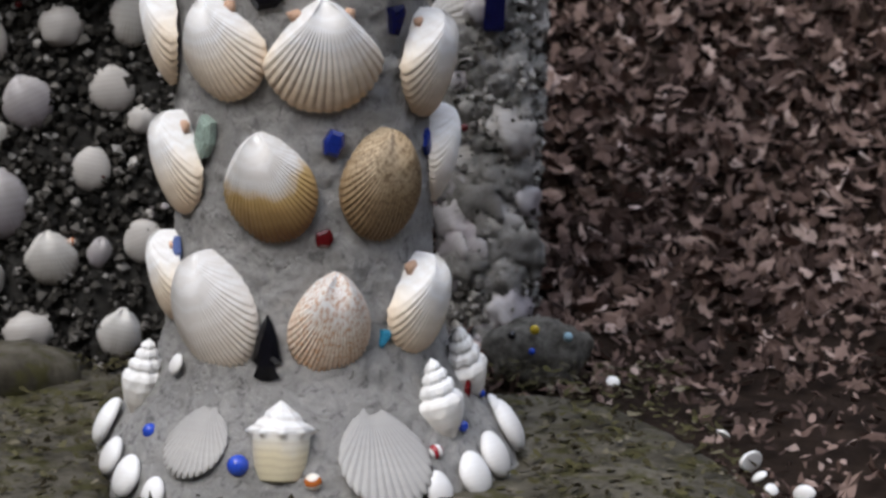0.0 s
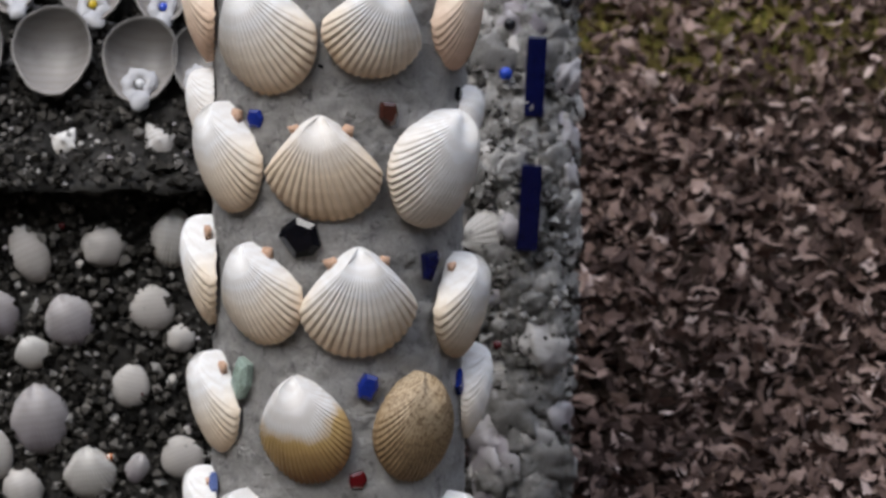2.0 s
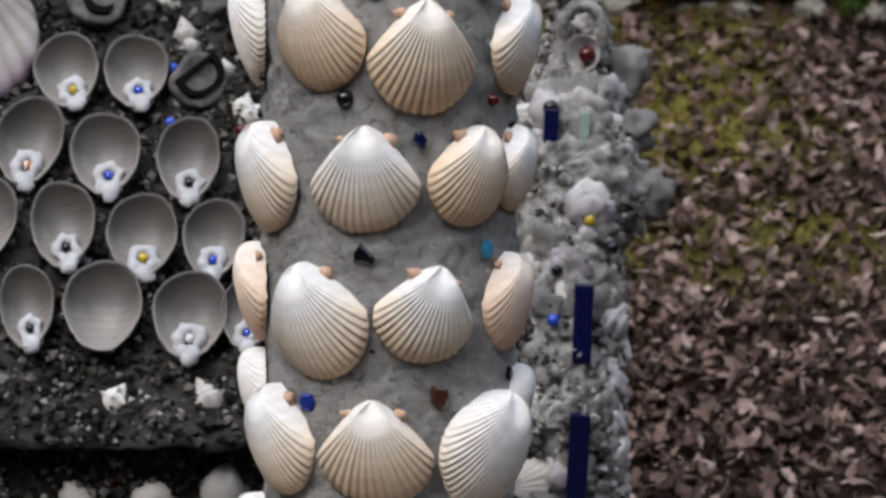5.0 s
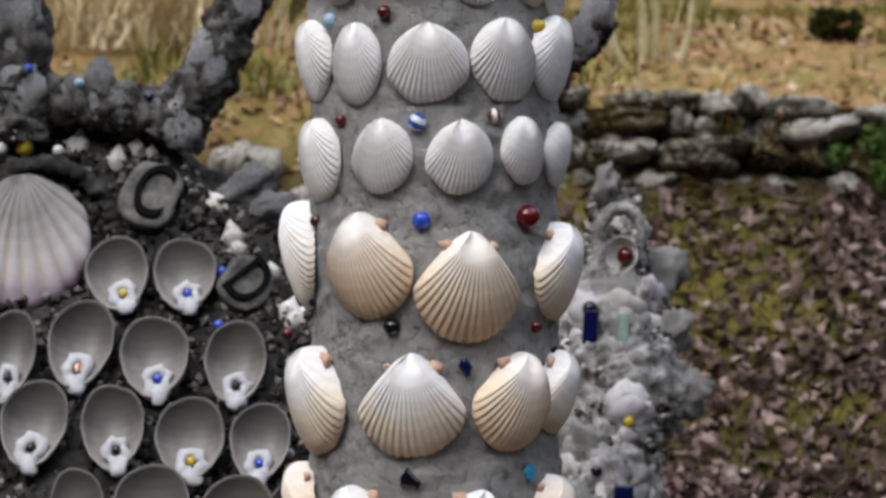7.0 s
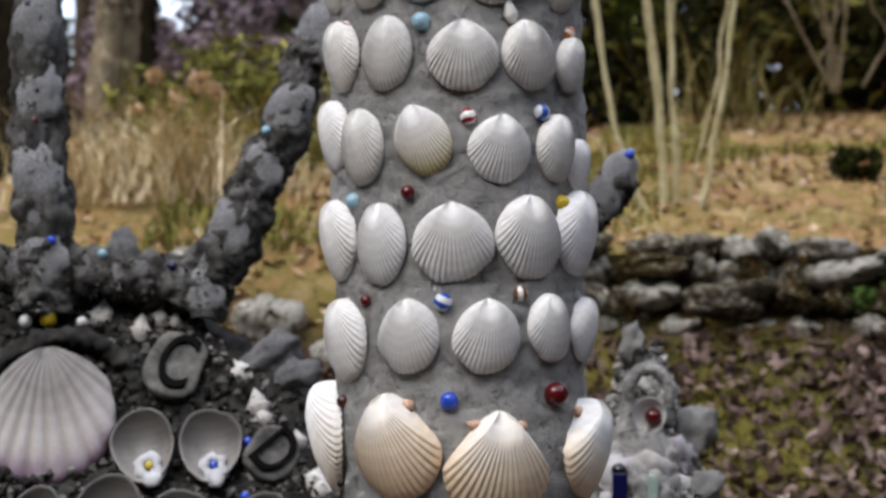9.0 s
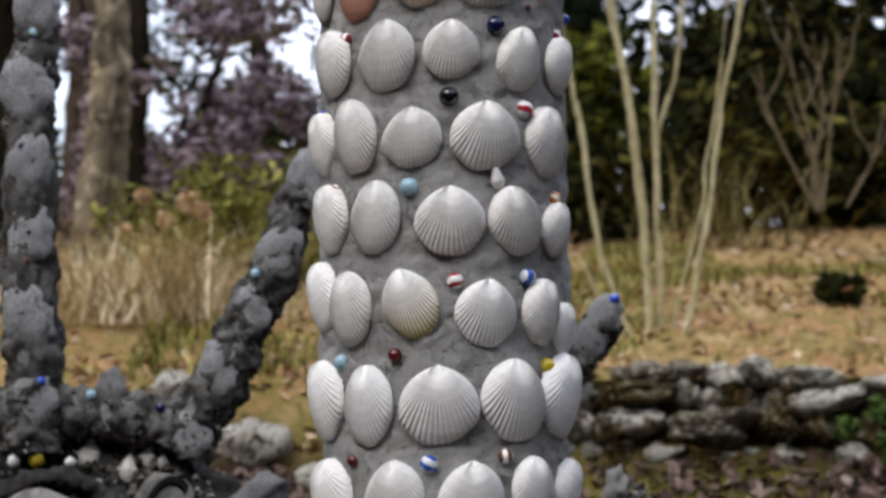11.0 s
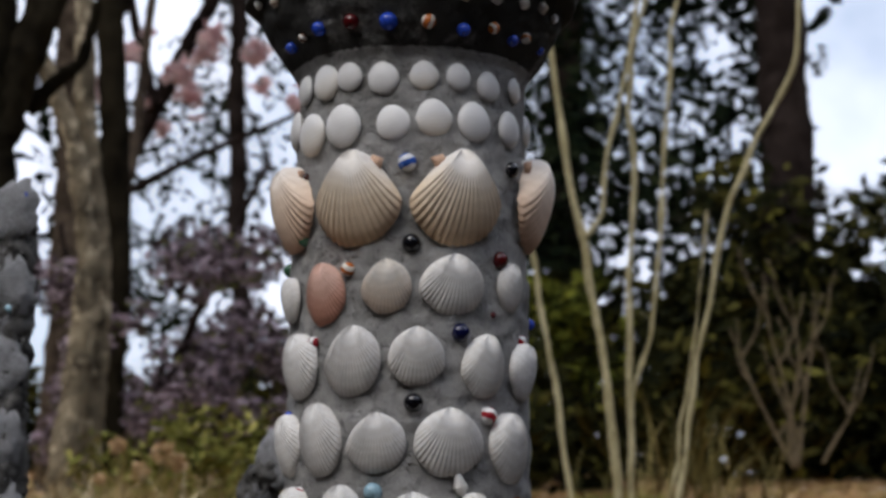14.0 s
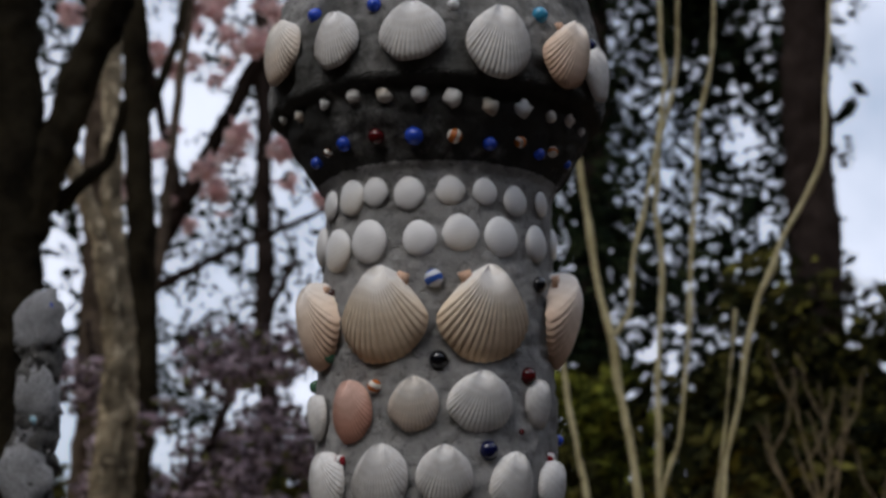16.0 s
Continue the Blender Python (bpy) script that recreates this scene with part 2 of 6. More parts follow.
GLASS = {
    "C": glass_mat("cobalt_glass", (0.012, 0.03, 0.24)),
    "B": glass_mat("blue_glass", (0.03, 0.09, 0.62)), "N": glass_mat("navy_glass", (0.005, 0.007, 0.055)),
    "K": glass_mat("black_glass", (0.006, 0.006, 0.009)), "R": glass_mat("red_glass", (0.11, 0.006, 0.008)),
    "T": glass_mat("turquoise_glass", (0.05, 0.32, 0.52)), "A": glass_mat("sea_glass", (0.36, 0.46, 0.40)),
    "L": glass_mat("periwinkle_glass", (0.17, 0.24, 0.55)), "W": glass_mat("brown_glass", (0.07, 0.025, 0.018)),
    "l": glass_mat("pale_blue_glass", (0.35, 0.55, 0.66)), "Y": glass_mat("yellow_glass", (0.62, 0.45, 0.03)),
    "G": glass_mat("green_glass", (0.09, 0.22, 0.13)), "x": glass_mat("milk_glass", (0.75, 0.75, 0.75)),
    "o": glass_mat("orange_swirl_glass", (0.50, 0.14, 0.03), (0.75, 0.70, 0.62)),
    "v": glass_mat("red_swirl_glass", (0.75, 0.74, 0.73), (0.32, 0.02, 0.03)),
    "b": glass_mat("blue_swirl_glass", (0.03, 0.10, 0.42), (0.60, 0.62, 0.66)),
    "w": glass_mat("brown_swirl_glass", (0.78, 0.76, 0.72), (0.14, 0.06, 0.03)),
}


# ---- mesh helpers ----
def mesh_of(name, bm, material=None, smooth=True):
    me = bpy.data.meshes.new(name)
    bmesh.ops.recalc_face_normals(bm, faces=bm.faces)
    bm.to_mesh(me)
    bm.free()
    if smooth:
        me.shade_smooth()
    if material:
        me.materials.append(material)
    return me


def part(name, bm, material, parent, label="", m=None, smooth=True):
    """One mesh object under a thing or a part; bm may be a finished mesh."""
    me = bm if isinstance(bm, bpy.types.Mesh) else mesh_of(name, bm, material, smooth)
    ob = new(name, me)
    ob.parent = parent
    if m is not None:
        ob.matrix_local = m
    return tagged(ob, label)


def thing(name, label, category, group="", m=None, kind=""):
    ob = new(name)
    ob.empty_display_size = 0.05
    if m is not None:
        ob.matrix_world = m
    return tagged(ob, label, category, group, kind)


def grid_mesh(bm, rows, close=False):
    """Quads over rows of points."""
    vs = [[bm.verts.new(p) for p in row] for row in rows]
    for a, b in zip(vs, vs[1:]):
        for i in range(len(a) if close else len(a) - 1):
            j = (i + 1) % len(a)
            bm.faces.new((a[i], a[j], b[j], b[i]))
    return vs


def valve(width, depth, ribs, amp, skew=0.0, fan=1.6, ears=True, steps=13, wear=0.0, seed=0):
    """One valve of a shell, one unit high, centred; beak up, hump towards -y, back open.
    Ribs fan out from the beak; each point knows how far out it grew and whether it lies in a groove."""
    rnd = random.Random(seed)
    bm = bmesh.new()
    grow, groove = bm.verts.layers.float.new("grow"), bm.verts.layers.float.new("groove")
    ns = max(40, ribs * 7)
    ph = rnd.random() * 6
    wide = 0.46 if fan < 1.5 else 0.44
    spread = radians(60)
    rows = []
    for j in range(1, steps + 1):
        r = (j / steps) ** 0.9
        row = []
        for i in range(ns + 1):
            u = -1 + 2 * i / ns
            s = u * (0.64 + 0.36 * u * u)
            a = s * math.pi * 0.97
            v = 0.5 - 0.5 * math.cos(a)
            if v < wide:
                half = math.sqrt(max(0.0, 1 - ((wide - v) / wide) ** 2))
            else:
                half = 1 - 0.84 * ((v - wide) / (1 - wide)) ** fan
                if v > 0.9:
                    half *= math.sqrt(max(0.0, 1 - ((v - 0.9) / 0.1) ** 2))
            x = width / 2 * half * (1 if s > 0 else -1 if s < 0 else 0)
            z = -1 + v
            phi = math.atan2(x, -z + 1e-6)
            ridge = abs(math.sin(0.5 * math.pi * ribs * phi / spread)) ** 0.55 if ribs else 1.0
            edge = max(0.0, 1 - abs(s) ** 3.2)
            k = r * (1 + (1.1 * amp * (ridge - 0.6) if amp > 0 else 0) * r * r + wear * noise.noise((x * 3, z * 3, ph)))
            x, z = x * k + skew * r * r * (0.3 + z) * 0.5, z * k
            dome = max(0.0, 1 - r ** 2.3) ** 0.8 * (0.30 + 0.70 * math.sin(0.5 * math.pi * min(1.0, r / 0.36)))
            h = depth * dome * edge ** 0.6
            h += amp * 1.5 * (ridge - 0.55) * edge * (0.32 + 0.68 * r)
            h += 0.0022 * math.sin(r * 19 + ph + 1.5 * noise.noise((x * 2, z * 2, ph))) * r * edge
            row.append(((x, -h, z + 0.5), math.hypot(x, z), (1 - ridge) * min(1.0, 0.35 + r * 1.2) * edge))
        rows.append(row)
    vs = []
    for row in rows:
        line = []
        for p, far, g in row:
            w = bm.verts.new(p)
            w[grow], w[groove] = far, g
            line.append(w)
        vs.append(line)
    lip = []
    for (x, y, z), far, g in rows[-1]:
        w = bm.verts.new((x * 0.985, y + 0.06, (z - 0.5) * 0.985 + 0.5))
        w[grow], w[groove] = far, 0.5
        lip.append(w)
    vs.append(lip)
    for p, q in zip(vs, vs[1:]):
        for i in range(ns):
            bm.faces.new((p[i], p[i + 1], q[i + 1], q[i]))
    tip = bm.verts.new((0, -depth * 0.30, 0.5))
    for p, q in zip(vs[0], vs[0][1:]):
        bm.faces.new((tip, p, q))
    if ears:
        for side, big in ((-1, (1.0, 0.55, 1.2, 0.8)[seed % 4]), (1, (0.8, 1.25, 0.6, 1.0)[seed % 4])):
            m4 = pose(0.225 * width * side, -0.02, 0.365, 0, 24 * side, 10 * side) @ Matrix.Diagonal((0.11 * big, 0.05, 0.085 * big, 1))
            made = bmesh.ops.create_cube(bm, size=1.0, matrix=m4)
            for w in made["verts"]:
                w.co += Vector((0.025 * noise.noise(w.co * 9), 0, 0.03 * noise.noise(w.co * 7)))
                for f in w.link_faces:
                    f.material_index = 1
    return bm


def conch(knobs=9, whorls=3.4, body=0.58, spike=0.22, foot=0.06):
    """A whelk, one unit high, spire up, on the z axis."""
    bm = bmesh.new()
    rows, n, seg = [], 60, knobs * 6
    for k in range(n + 1):
        u = k / n
        z = u
        if u < body:
            r = foot + (0.31 - foot) * math.sin(math.pi * 0.5 * (u / body)) ** 0.8
        else:
            w = (u - body) / (1 - body)
            r = 0.31 * (1 - w) ** 0.9 + 0.012
        row = []
        for i in range(seg):
            a = 2 * math.pi * i / seg
            turn = (u * whorls * 1.6 + a / (2 * math.pi)) % 1.0 if u > body * 0.8 else 0.5
            step = (0.90 + 0.18 * (1 - abs(2 * turn - 1)) ** 0.7) * (1 + 0.04 * math.cos(knobs * a)) if u > body * 1.06 else 1.0
            kn = 1 + spike * max(0.0, math.cos(knobs * a)) ** 3 * math.exp(-((u - body * 0.98) / 0.05) ** 2)
            kn += 0.4 * spike * max(0.0, math.cos(knobs * a + 1)) ** 3 * math.exp(-((u - body * 1.35) / 0.04) ** 2)
            rr = r * step * kn
            row.append((rr * math.cos(a), rr * math.sin(a) * 0.9, z))
        rows.append(row)
    vs = grid_mesh(bm, rows, True)
    bm.faces.new(vs[0])
    bm.faces.new(vs[-1])
    return bm


WHELK_U = (0, .10, .25, .40, .52, .58, .61, .66, .72, .755, .80, .85, .875, .91, .95, .975, 1.0)
WHELK_R = (.06, .13, .22, .275, .285, .25, .19, .215, .195, .135, .152, .13, .085, .095, .07, .035, .008)


def whelk(knobs=9):
    """A spindle-shaped whelk, one unit high, its stepped whorls winding up to the tip."""
    bm = bmesh.new()
    rows, n, seg = [], 80, 54
    for k in range(n + 1):
        u = k / n
        row = []
        for i in range(seg + 1):
            f = i / seg
            a = 2 * math.pi * f + math.pi / 2
            v = u + (0.5 - f) * 0.11 * min(1.0, max(0.0, (u - 0.3) * 4)) * min(1.0, (1.02 - u) * 5)
            r = float(np.interp(min(1.0, max(0.0, v)), WHELK_U, WHELK_R))
            r *= 1 + 0.06 * math.cos(knobs * a) * max(0.0, min(1.0, (u - 0.4) * 6)) + 0.05 * noise.noise((math.cos(a) * 2, math.sin(a) * 2, u * 9))
            row.append((r * math.cos(a), r * math.sin(a) * 0.9, u))
        rows.append(row)
    vs = grid_mesh(bm, rows)
    bm.faces.new(vs[0])
    return bm


def oval_shell(seed=0):
    """A plain smooth clam: a tapered half egg, one unit high."""
    bm = bmesh.new()
    bmesh.ops.create_uvsphere(bm, u_segments=20, v_segments=12, radius=0.5)
    for v in bm.verts:
        t = v.co.z + 0.5
        v.co.x *= 0.88 - 0.12 * max(0, t - 0.45) * 2 + 0.05 * noise.noise(v.co * 3 + Vector((seed, 0, 0)))
        v.co.y *= 0.45
        if v.co.y > 0.08:
            v.co.y = 0.08
    return bm


def chip(sides=6, flat=0.5, seed=0):
    """A cut or broken piece of glass: faceted, table on top."""
    rnd = random.Random(seed)
    bm = bmesh.new()
    rings = []
    for r, y in ((0.5, 0.15), (0.5, -0.1), (0.34, -flat * 0.5), (0.02, -flat * 0.56)):
        rings.append([(r * math.cos(2 * math.pi * (i + 0.3 * math.sin(seed + i * 2.1)) / sides) * (1 + 0.12 * math.sin(seed * 3 + i * 1.7)), y,
                       r * math.sin(2 * math.pi * (i + 0.3 * math.sin(seed + i * 2.1)) / sides)) for i in range(sides)])
    vs = grid_mesh(bm, rings, True)
    bm.faces.new(vs[0])
    bm.faces.new(vs[-1])
    return bm


def lump(seed, sub=3, rough=0.25, scale=(1, 1, 1), freq=1.6):
    """A stone or clod: a sphere pushed in and out."""
    bm = bmesh.new()
    bmesh.ops.create_icosphere(bm, subdivisions=sub, radius=0.5)
    off = Vector((seed * 7.3, seed * 1.9, seed * 3.1))
    for v in bm.verts:
        d = v.co.normalized()
        k = 1 + rough * noise.noise(d * freq + off) + rough * 0.4 * noise.noise(d * freq * 3.2 + off)
        v.co = Vector((d.x * scale[0], d.y * scale[1], d.z * scale[2])) * 0.5 * k
    return bm


def on_column(theta, z, r, roll=0.0, lean=0.0):
    """The pose of a thing that faces out of the column."""
    return pose(0, 0, 0, 0, 0, theta) @ pose(0, -r, z, lean, 0, 0) @ pose(0, 0, 0, 0, -roll, 0)


PROFILE_Z = (0, .03, .07, .10, .13, .16, .2, .35, .9, 1.1, 1.3, 1.45, 1.55, 1.575, 1.60, 1.62, 1.640, 1.646, 1.67, 1.70, 1.76, 1.80, 1.82)
PROFILE_R = (.20, .19, .168, .147, .128, .117, .112, .109, .109, .111, .110, .108, .104, .106, .124, .136, .142, .153, .157, .157, .14, .09, .01)


def column_r(z):
    return float(np.interp(z, PROFILE_Z, PROFILE_R))


# ---- where the shells, beads and chips sit on the column: angle, height, size, lean, sort ----
ROW_A = [
    (-80.5, 0.200, 0.079, 0, 'e', 0.95),
    (-39.6, 0.183, 0.103, 8, 'w', 0.82),
    (11.4, 0.177, 0.087, -4, 's', 0.78),
    (55.5, 0.183, 0.088, -6, 'c', 0.85),
]
ROW_B = [
    (-66.5, 0.301, 0.086, 0, 'c', 0.95),
    (-14.3, 0.289, 0.090, 8, 'b', 0.85),
    (35.2, 0.289, 0.092, -4, 'd', 0.84),
    (86.9, 0.303, 0.083, 0, 'w', 0.86),
]
ROW_C = [
    (-85.8, 0.408, 0.093, 0, 'c', 0.95),
    (-35.2, 0.399, 0.086, 14, 'c', 0.91),
    (9.4, 0.395, 0.090, 2, 'c', 1.08),
    (66.0, 0.383, 0.090, -4, 'c', 0.95),
]
ROW_D = [
    (-54.4, 0.509, 0.092, 6, 'c', 0.91),
    (-6.5, 0.504, 0.085, 0, 't', 1.12),
    (46.2, 0.502, 0.102, -22, 'w', 0.90),
]
ROW_E = [
    (-85.2, 0.627, 0.084, 0, 'p', 0.95),
    (-32.4, 0.610, 0.097, 14, 'c', 0.94),
    (16.6, 0.616, 0.080, -14, 'c', 1.05),
    (59.7, 0.622, 0.082, -3, 'p', 0.76),
    (-85.3, 0.543, 0.072, 0, 'w', 0.86),
    (76.7, 0.538, 0.057, 0, 'w', 0.86),
]
ROW_F = [
    (-63.5, 0.725, 0.092, 4, 'c', 0.95),
    (-9.8, 0.725, 0.086, 0, 'c', 1.04),
    (37.1, 0.727, 0.083, -10, 't', 0.92),
    (69.0, 0.732, 0.071, 0, 'c', 0.95),
]
ROW_G = [
    (-86.3, 0.848, 0.094, 4, 'w', 0.86),
    (-30.7, 0.840, 0.089, 6, 't', 0.91),
    (14.6, 0.823, 0.091, -2, 't', 0.99),
    (68.1, 0.835, 0.083, 0, 'c', 0.95),
]
ROW_H = [
    (-60.8, 0.929, 0.070, 0, 'x', 0.86),
    (-22.9, 0.931, 0.061, 0, 'x', 0.88),
    (11.3, 0.930, 0.061, 0, 'x', 0.92),
    (41.2, 0.936, 0.057, 6, 'x', 0.79),
    (68.8, 0.935, 0.054, 0, 'x', 0.86),
]
ROW_I = [
    (-65.7, 1.014, 0.068, 0, 'x', 0.86),
    (-35.8, 1.008, 0.067, -3, 'x', 0.72),
    (-2.8, 1.007, 0.066, 0, 'x', 1.02),
    (30.5, 1.011, 0.069, 0, 'x', 0.89),
    (61.5, 1.016, 0.071, 0, 'x', 0.86),
]
ROW_J = [
    (-68.0, 1.103, 0.060, 0, 'x', 0.86),
    (-45.0, 1.090, 0.063, 0, 'g', 0.72),
    (-15.5, 1.092, 0.060, 15, 'y', 0.79),
    (18.0, 1.084, 0.056, -4, 'x', 0.97),
    (46.9, 1.086, 0.056, 0, 'g', 0.77),
    (64.0, 1.073, 0.045, 0, 'x', 0.86),
]
ROW_K = [
    (-59.8, 1.169, 0.059, 0, 'g', 0.86),
    (-30.8, 1.166, 0.062, -6, 'g', 0.75),
    (2.8, 1.161, 0.058, 0, 'g', 1.03),
    (32.4, 1.162, 0.059, 14, 'g', 0.87),
    (59.1, 1.158, 0.047, 0, 'g', 0.86),
]
ROW_L = [
    (-67.9, 1.236, 0.055, 0, 'g', 0.86),
    (-42.4, 1.237, 0.063, 0, 'g', 0.72),
    (-13.1, 1.232, 0.051, 0, 'g', 1.01),
    (18.8, 1.233, 0.059, 0, 'g', 1.05),
    (51.4, 1.232, 0.061, 4, 'g', 0.78),
]
ROW_M = [
    (-57.3, 1.304, 0.057, 0, 'g', 0.86),
    (-24.8, 1.303, 0.061, -6, 'g', 0.84),
    (4.0, 1.306, 0.051, 0, 'g', 0.95),
    (36.5, 1.301, 0.055, 0, 'g', 0.79),
    (64.5, 1.302, 0.050, 0, 'g', 0.86),
]
ROW_N = [
    (-40.8, 1.364, 0.055, 0, 'r', 0.76),
    (-9.3, 1.367, 0.047, 0, 'q', 0.93),
    (20.9, 1.370, 0.053, 0, 'g', 1.11),
    (53.8, 1.374, 0.043, 4, 'g', 0.76),
    (-70.3, 1.366, 0.041, 0, 'g', 0.86),
]
ROW_O = [
    (-68.3, 1.448, 0.079, 3, 'p', 0.95),
    (-24.1, 1.446, 0.085, 0, 't', 0.95),
    (23.2, 1.447, 0.085, 0, 't', 0.99),
    (82.0, 1.458, 0.088, 0, 'p', 0.95),
]
ROW_U = [
    (-60.9, 1.691, 0.060, 0, 'q', 0.97),
    (-33.5, 1.684, 0.053, 0, 'g', 0.84),
    (-7.4, 1.684, 0.055, 0, 'g', 1.05),
    (20.3, 1.677, 0.067, -3, 'g', 0.88),
    (46.7, 1.678, 0.066, -14, 'p', 0.79),
    (64.0, 1.673, 0.051, 0, 'g', 0.86),
]
ROW_P = [
    (-76.7, 1.524, 0.035),
    (-55.2, 1.512, 0.040),
    (-33.8, 1.514, 0.039),
    (-7.8, 1.513, 0.032),
    (11.6, 1.518, 0.034),
    (32.4, 1.518, 0.036),
    (56.9, 1.519, 0.033),
    (87.2, 1.530, 0.030),
]
ROW_Q = [
    (-63.9, 1.557, 0.027),
    (-45.4, 1.557, 0.033),
    (-30.8, 1.558, 0.027),
    (-13.1, 1.554, 0.030),
    (6.8, 1.556, 0.027),
    (24.0, 1.557, 0.025),
    (41.7, 1.553, 0.028),
    (63.2, 1.558, 0.023),
]
ROW_V = [
    (-75.9, 1.641, 0.010),
    (-61.0, 1.634, 0.012),
    (-44.4, 1.636, 0.012),
    (-30.6, 1.637, 0.014),
    (-18.7, 1.634, 0.015),
    (-5.9, 1.633, 0.015),
    (5.8, 1.630, 0.017),
    (20.1, 1.625, 0.016),
    (33.3, 1.627, 0.016),
    (47.5, 1.626, 0.011),
    (58.8, 1.629, 0.011),
    (71.7, 1.627, 0.008),
]
BEADS_0 = [
    (-53.6, 0.084, 0.0131, 'B'),
    (-18.5, 0.072, 0.0181, 'B'),
    (55.9, 0.084, 0.0103, 'B'),
    (85.8, 0.092, 0.0068, 'B'),
    (2.4, 0.062, 0.0144, 'o'),
    (40.3, 0.073, 0.0129, 'v'),
]
CHIPS_1 = [
    (72.3, 0.104, 0.0144, 'R'),
    (8.9, 0.247, 0.0155, 'R'),
    (34.3, 0.162, 0.0157, 'T'),
    (13.4, 0.324, 0.0262, 'C'),
    (-45.9, 0.326, 0.0332, 'A'),
    (68.0, 0.315, 0.0216, 'C'),
    (-71.2, 0.225, 0.0209, 'L'),
]
CHIPS_2 = [
    (-15.2, 0.447, 0.0329, 'K'),
    (44.3, 0.421, 0.0241, 'N'),
    (-37.3, 0.542, 0.0185, 'C'),
    (22.1, 0.548, 0.0191, 'W'),
    (-7.1, 0.586, 0.0054, 'K'),
]
CHIPS_3 = [
    (13.6, 0.756, 0.0136, 'N'),
    (47.5, 0.666, 0.0147, 'T'),
    (-10.7, 0.663, 0.0181, 'K'),
    (69.3, 0.764, 0.0132, 'K'),
    (66.9, 0.560, 0.0113, 'K'),
]
BEADS_4 = [
    (-46.0, 0.961, 0.0114, 'R'),
    (-7.7, 0.958, 0.0158, 'b'),
    (26.9, 0.964, 0.0131, 'w'),
    (-5.8, 0.877, 0.0158, 'B'),
    (45.8, 0.880, 0.0215, 'R'),
    (-68.1, 0.877, 0.0125, 'W'),
    (-18.8, 0.789, 0.0149, 'K'),
    (51.7, 0.788, 0.0105, 'R'),
    (-74.3, 0.807, 0.0068, 'K'),
    (72.4, 0.763, 0.0107, 'K'),
]
BEADS_6 = [
    (-22.5, 1.049, 0.0123, 'R'),
    (-53.4, 1.045, 0.0145, 'l'),
    (51.6, 1.040, 0.0144, 'Y'),
    (39.6, 1.115, 0.0143, 'b'),
    (4.6, 1.110, 0.0141, 'v'),
    (60.0, 1.185, 0.0127, 'o'),
    (-15.1, 1.190, 0.0161, 'l'),
    (-57.5, 1.193, 0.0117, 'v'),
    (-72.6, 1.263, 0.0089, 'B'),
    (2.8, 1.266, 0.0171, 'K'),
    (39.3, 1.258, 0.0164, 'v'),
    (-48.8, 1.323, 0.0107, 'v'),
    (24.4, 1.328, 0.0173, 'N'),
    (65.6, 1.330, 0.0099, 'v'),
    (86.7, 1.351, 0.0101, 'B'),
    (-71.4, 1.348, 0.0070, 'R'),
]
BEADS_7 = [
    (1.3, 1.405, 0.0165, 'K'),
    (-1.0, 1.477, 0.0167, 'b'),
    (-29.1, 1.384, 0.0127, 'o'),
    (47.5, 1.397, 0.0158, 'R'),
    (-58.7, 1.417, 0.0120, 'G'),
    (-60.2, 1.474, 0.0101, 'W'),
    (57.9, 1.482, 0.0151, 'K'),
    (42.5, 1.347, 0.0059, 'R'),
    (-86.4, 1.399, 0.0123, 'G'),
]
BEADS_8 = [
    (-63.8, 1.595, 0.0112, 'B'),
    (-51.8, 1.598, 0.0090, 'w'),
    (-40.8, 1.601, 0.0139, 'B'),
    (-24.7, 1.602, 0.0148, 'R'),
    (-8.9, 1.600, 0.0167, 'B'),
    (7.5, 1.600, 0.0137, 'o'),
    (22.9, 1.596, 0.0128, 'B'),
    (36.5, 1.601, 0.0109, 'o'),
    (49.2, 1.596, 0.0110, 'B'),
    (56.5, 1.601, 0.0101, 'o'),
    (73.4, 1.599, 0.0082, 'B'),
    (-44.9, 1.715, 0.0141, 'B'),
    (-20.8, 1.713, 0.0129, 'B'),
    (5.5, 1.709, 0.0108, 'x'),
    (36.3, 1.710, 0.0150, 'T'),
    (61.2, 1.698, 0.0133, 'N'),
]
BEADS = BEADS_0 + BEADS_4 + BEADS_6 + BEADS_7 + BEADS_8
CHIPS = CHIPS_1 + CHIPS_2 + CHIPS_3

# ---- where things stand in the garden ----
LOW_SHELLS = [
    (-0.324, 0.366, 0.044, 0.065),
    (-0.248, 0.373, 0.050, 0.050),
    (-0.176, 0.384, 0.047, 0.062),
    (-0.284, 0.297, 0.053, 0.056),
    (-0.198, 0.309, 0.053, 0.050),
    (-0.169, 0.277, 0.033, 0.035),
    (-0.323, 0.263, 0.039, 0.036),
    (-0.316, 0.193, 0.060, 0.075),
    (-0.221, 0.227, 0.045, 0.048),
    (-0.334, 0.116, 0.045, 0.057),
    (-0.265, 0.135, 0.057, 0.057),
    (-0.215, 0.140, 0.025, 0.033),
    (-0.168, 0.151, 0.051, 0.048),
    (-0.291, 0.055, 0.058, 0.051),
    (-0.196, 0.055, 0.048, 0.054),
    (-0.360, 0.304, 0.048, 0.054),
    (-0.368, 0.155, 0.054, 0.060),
]
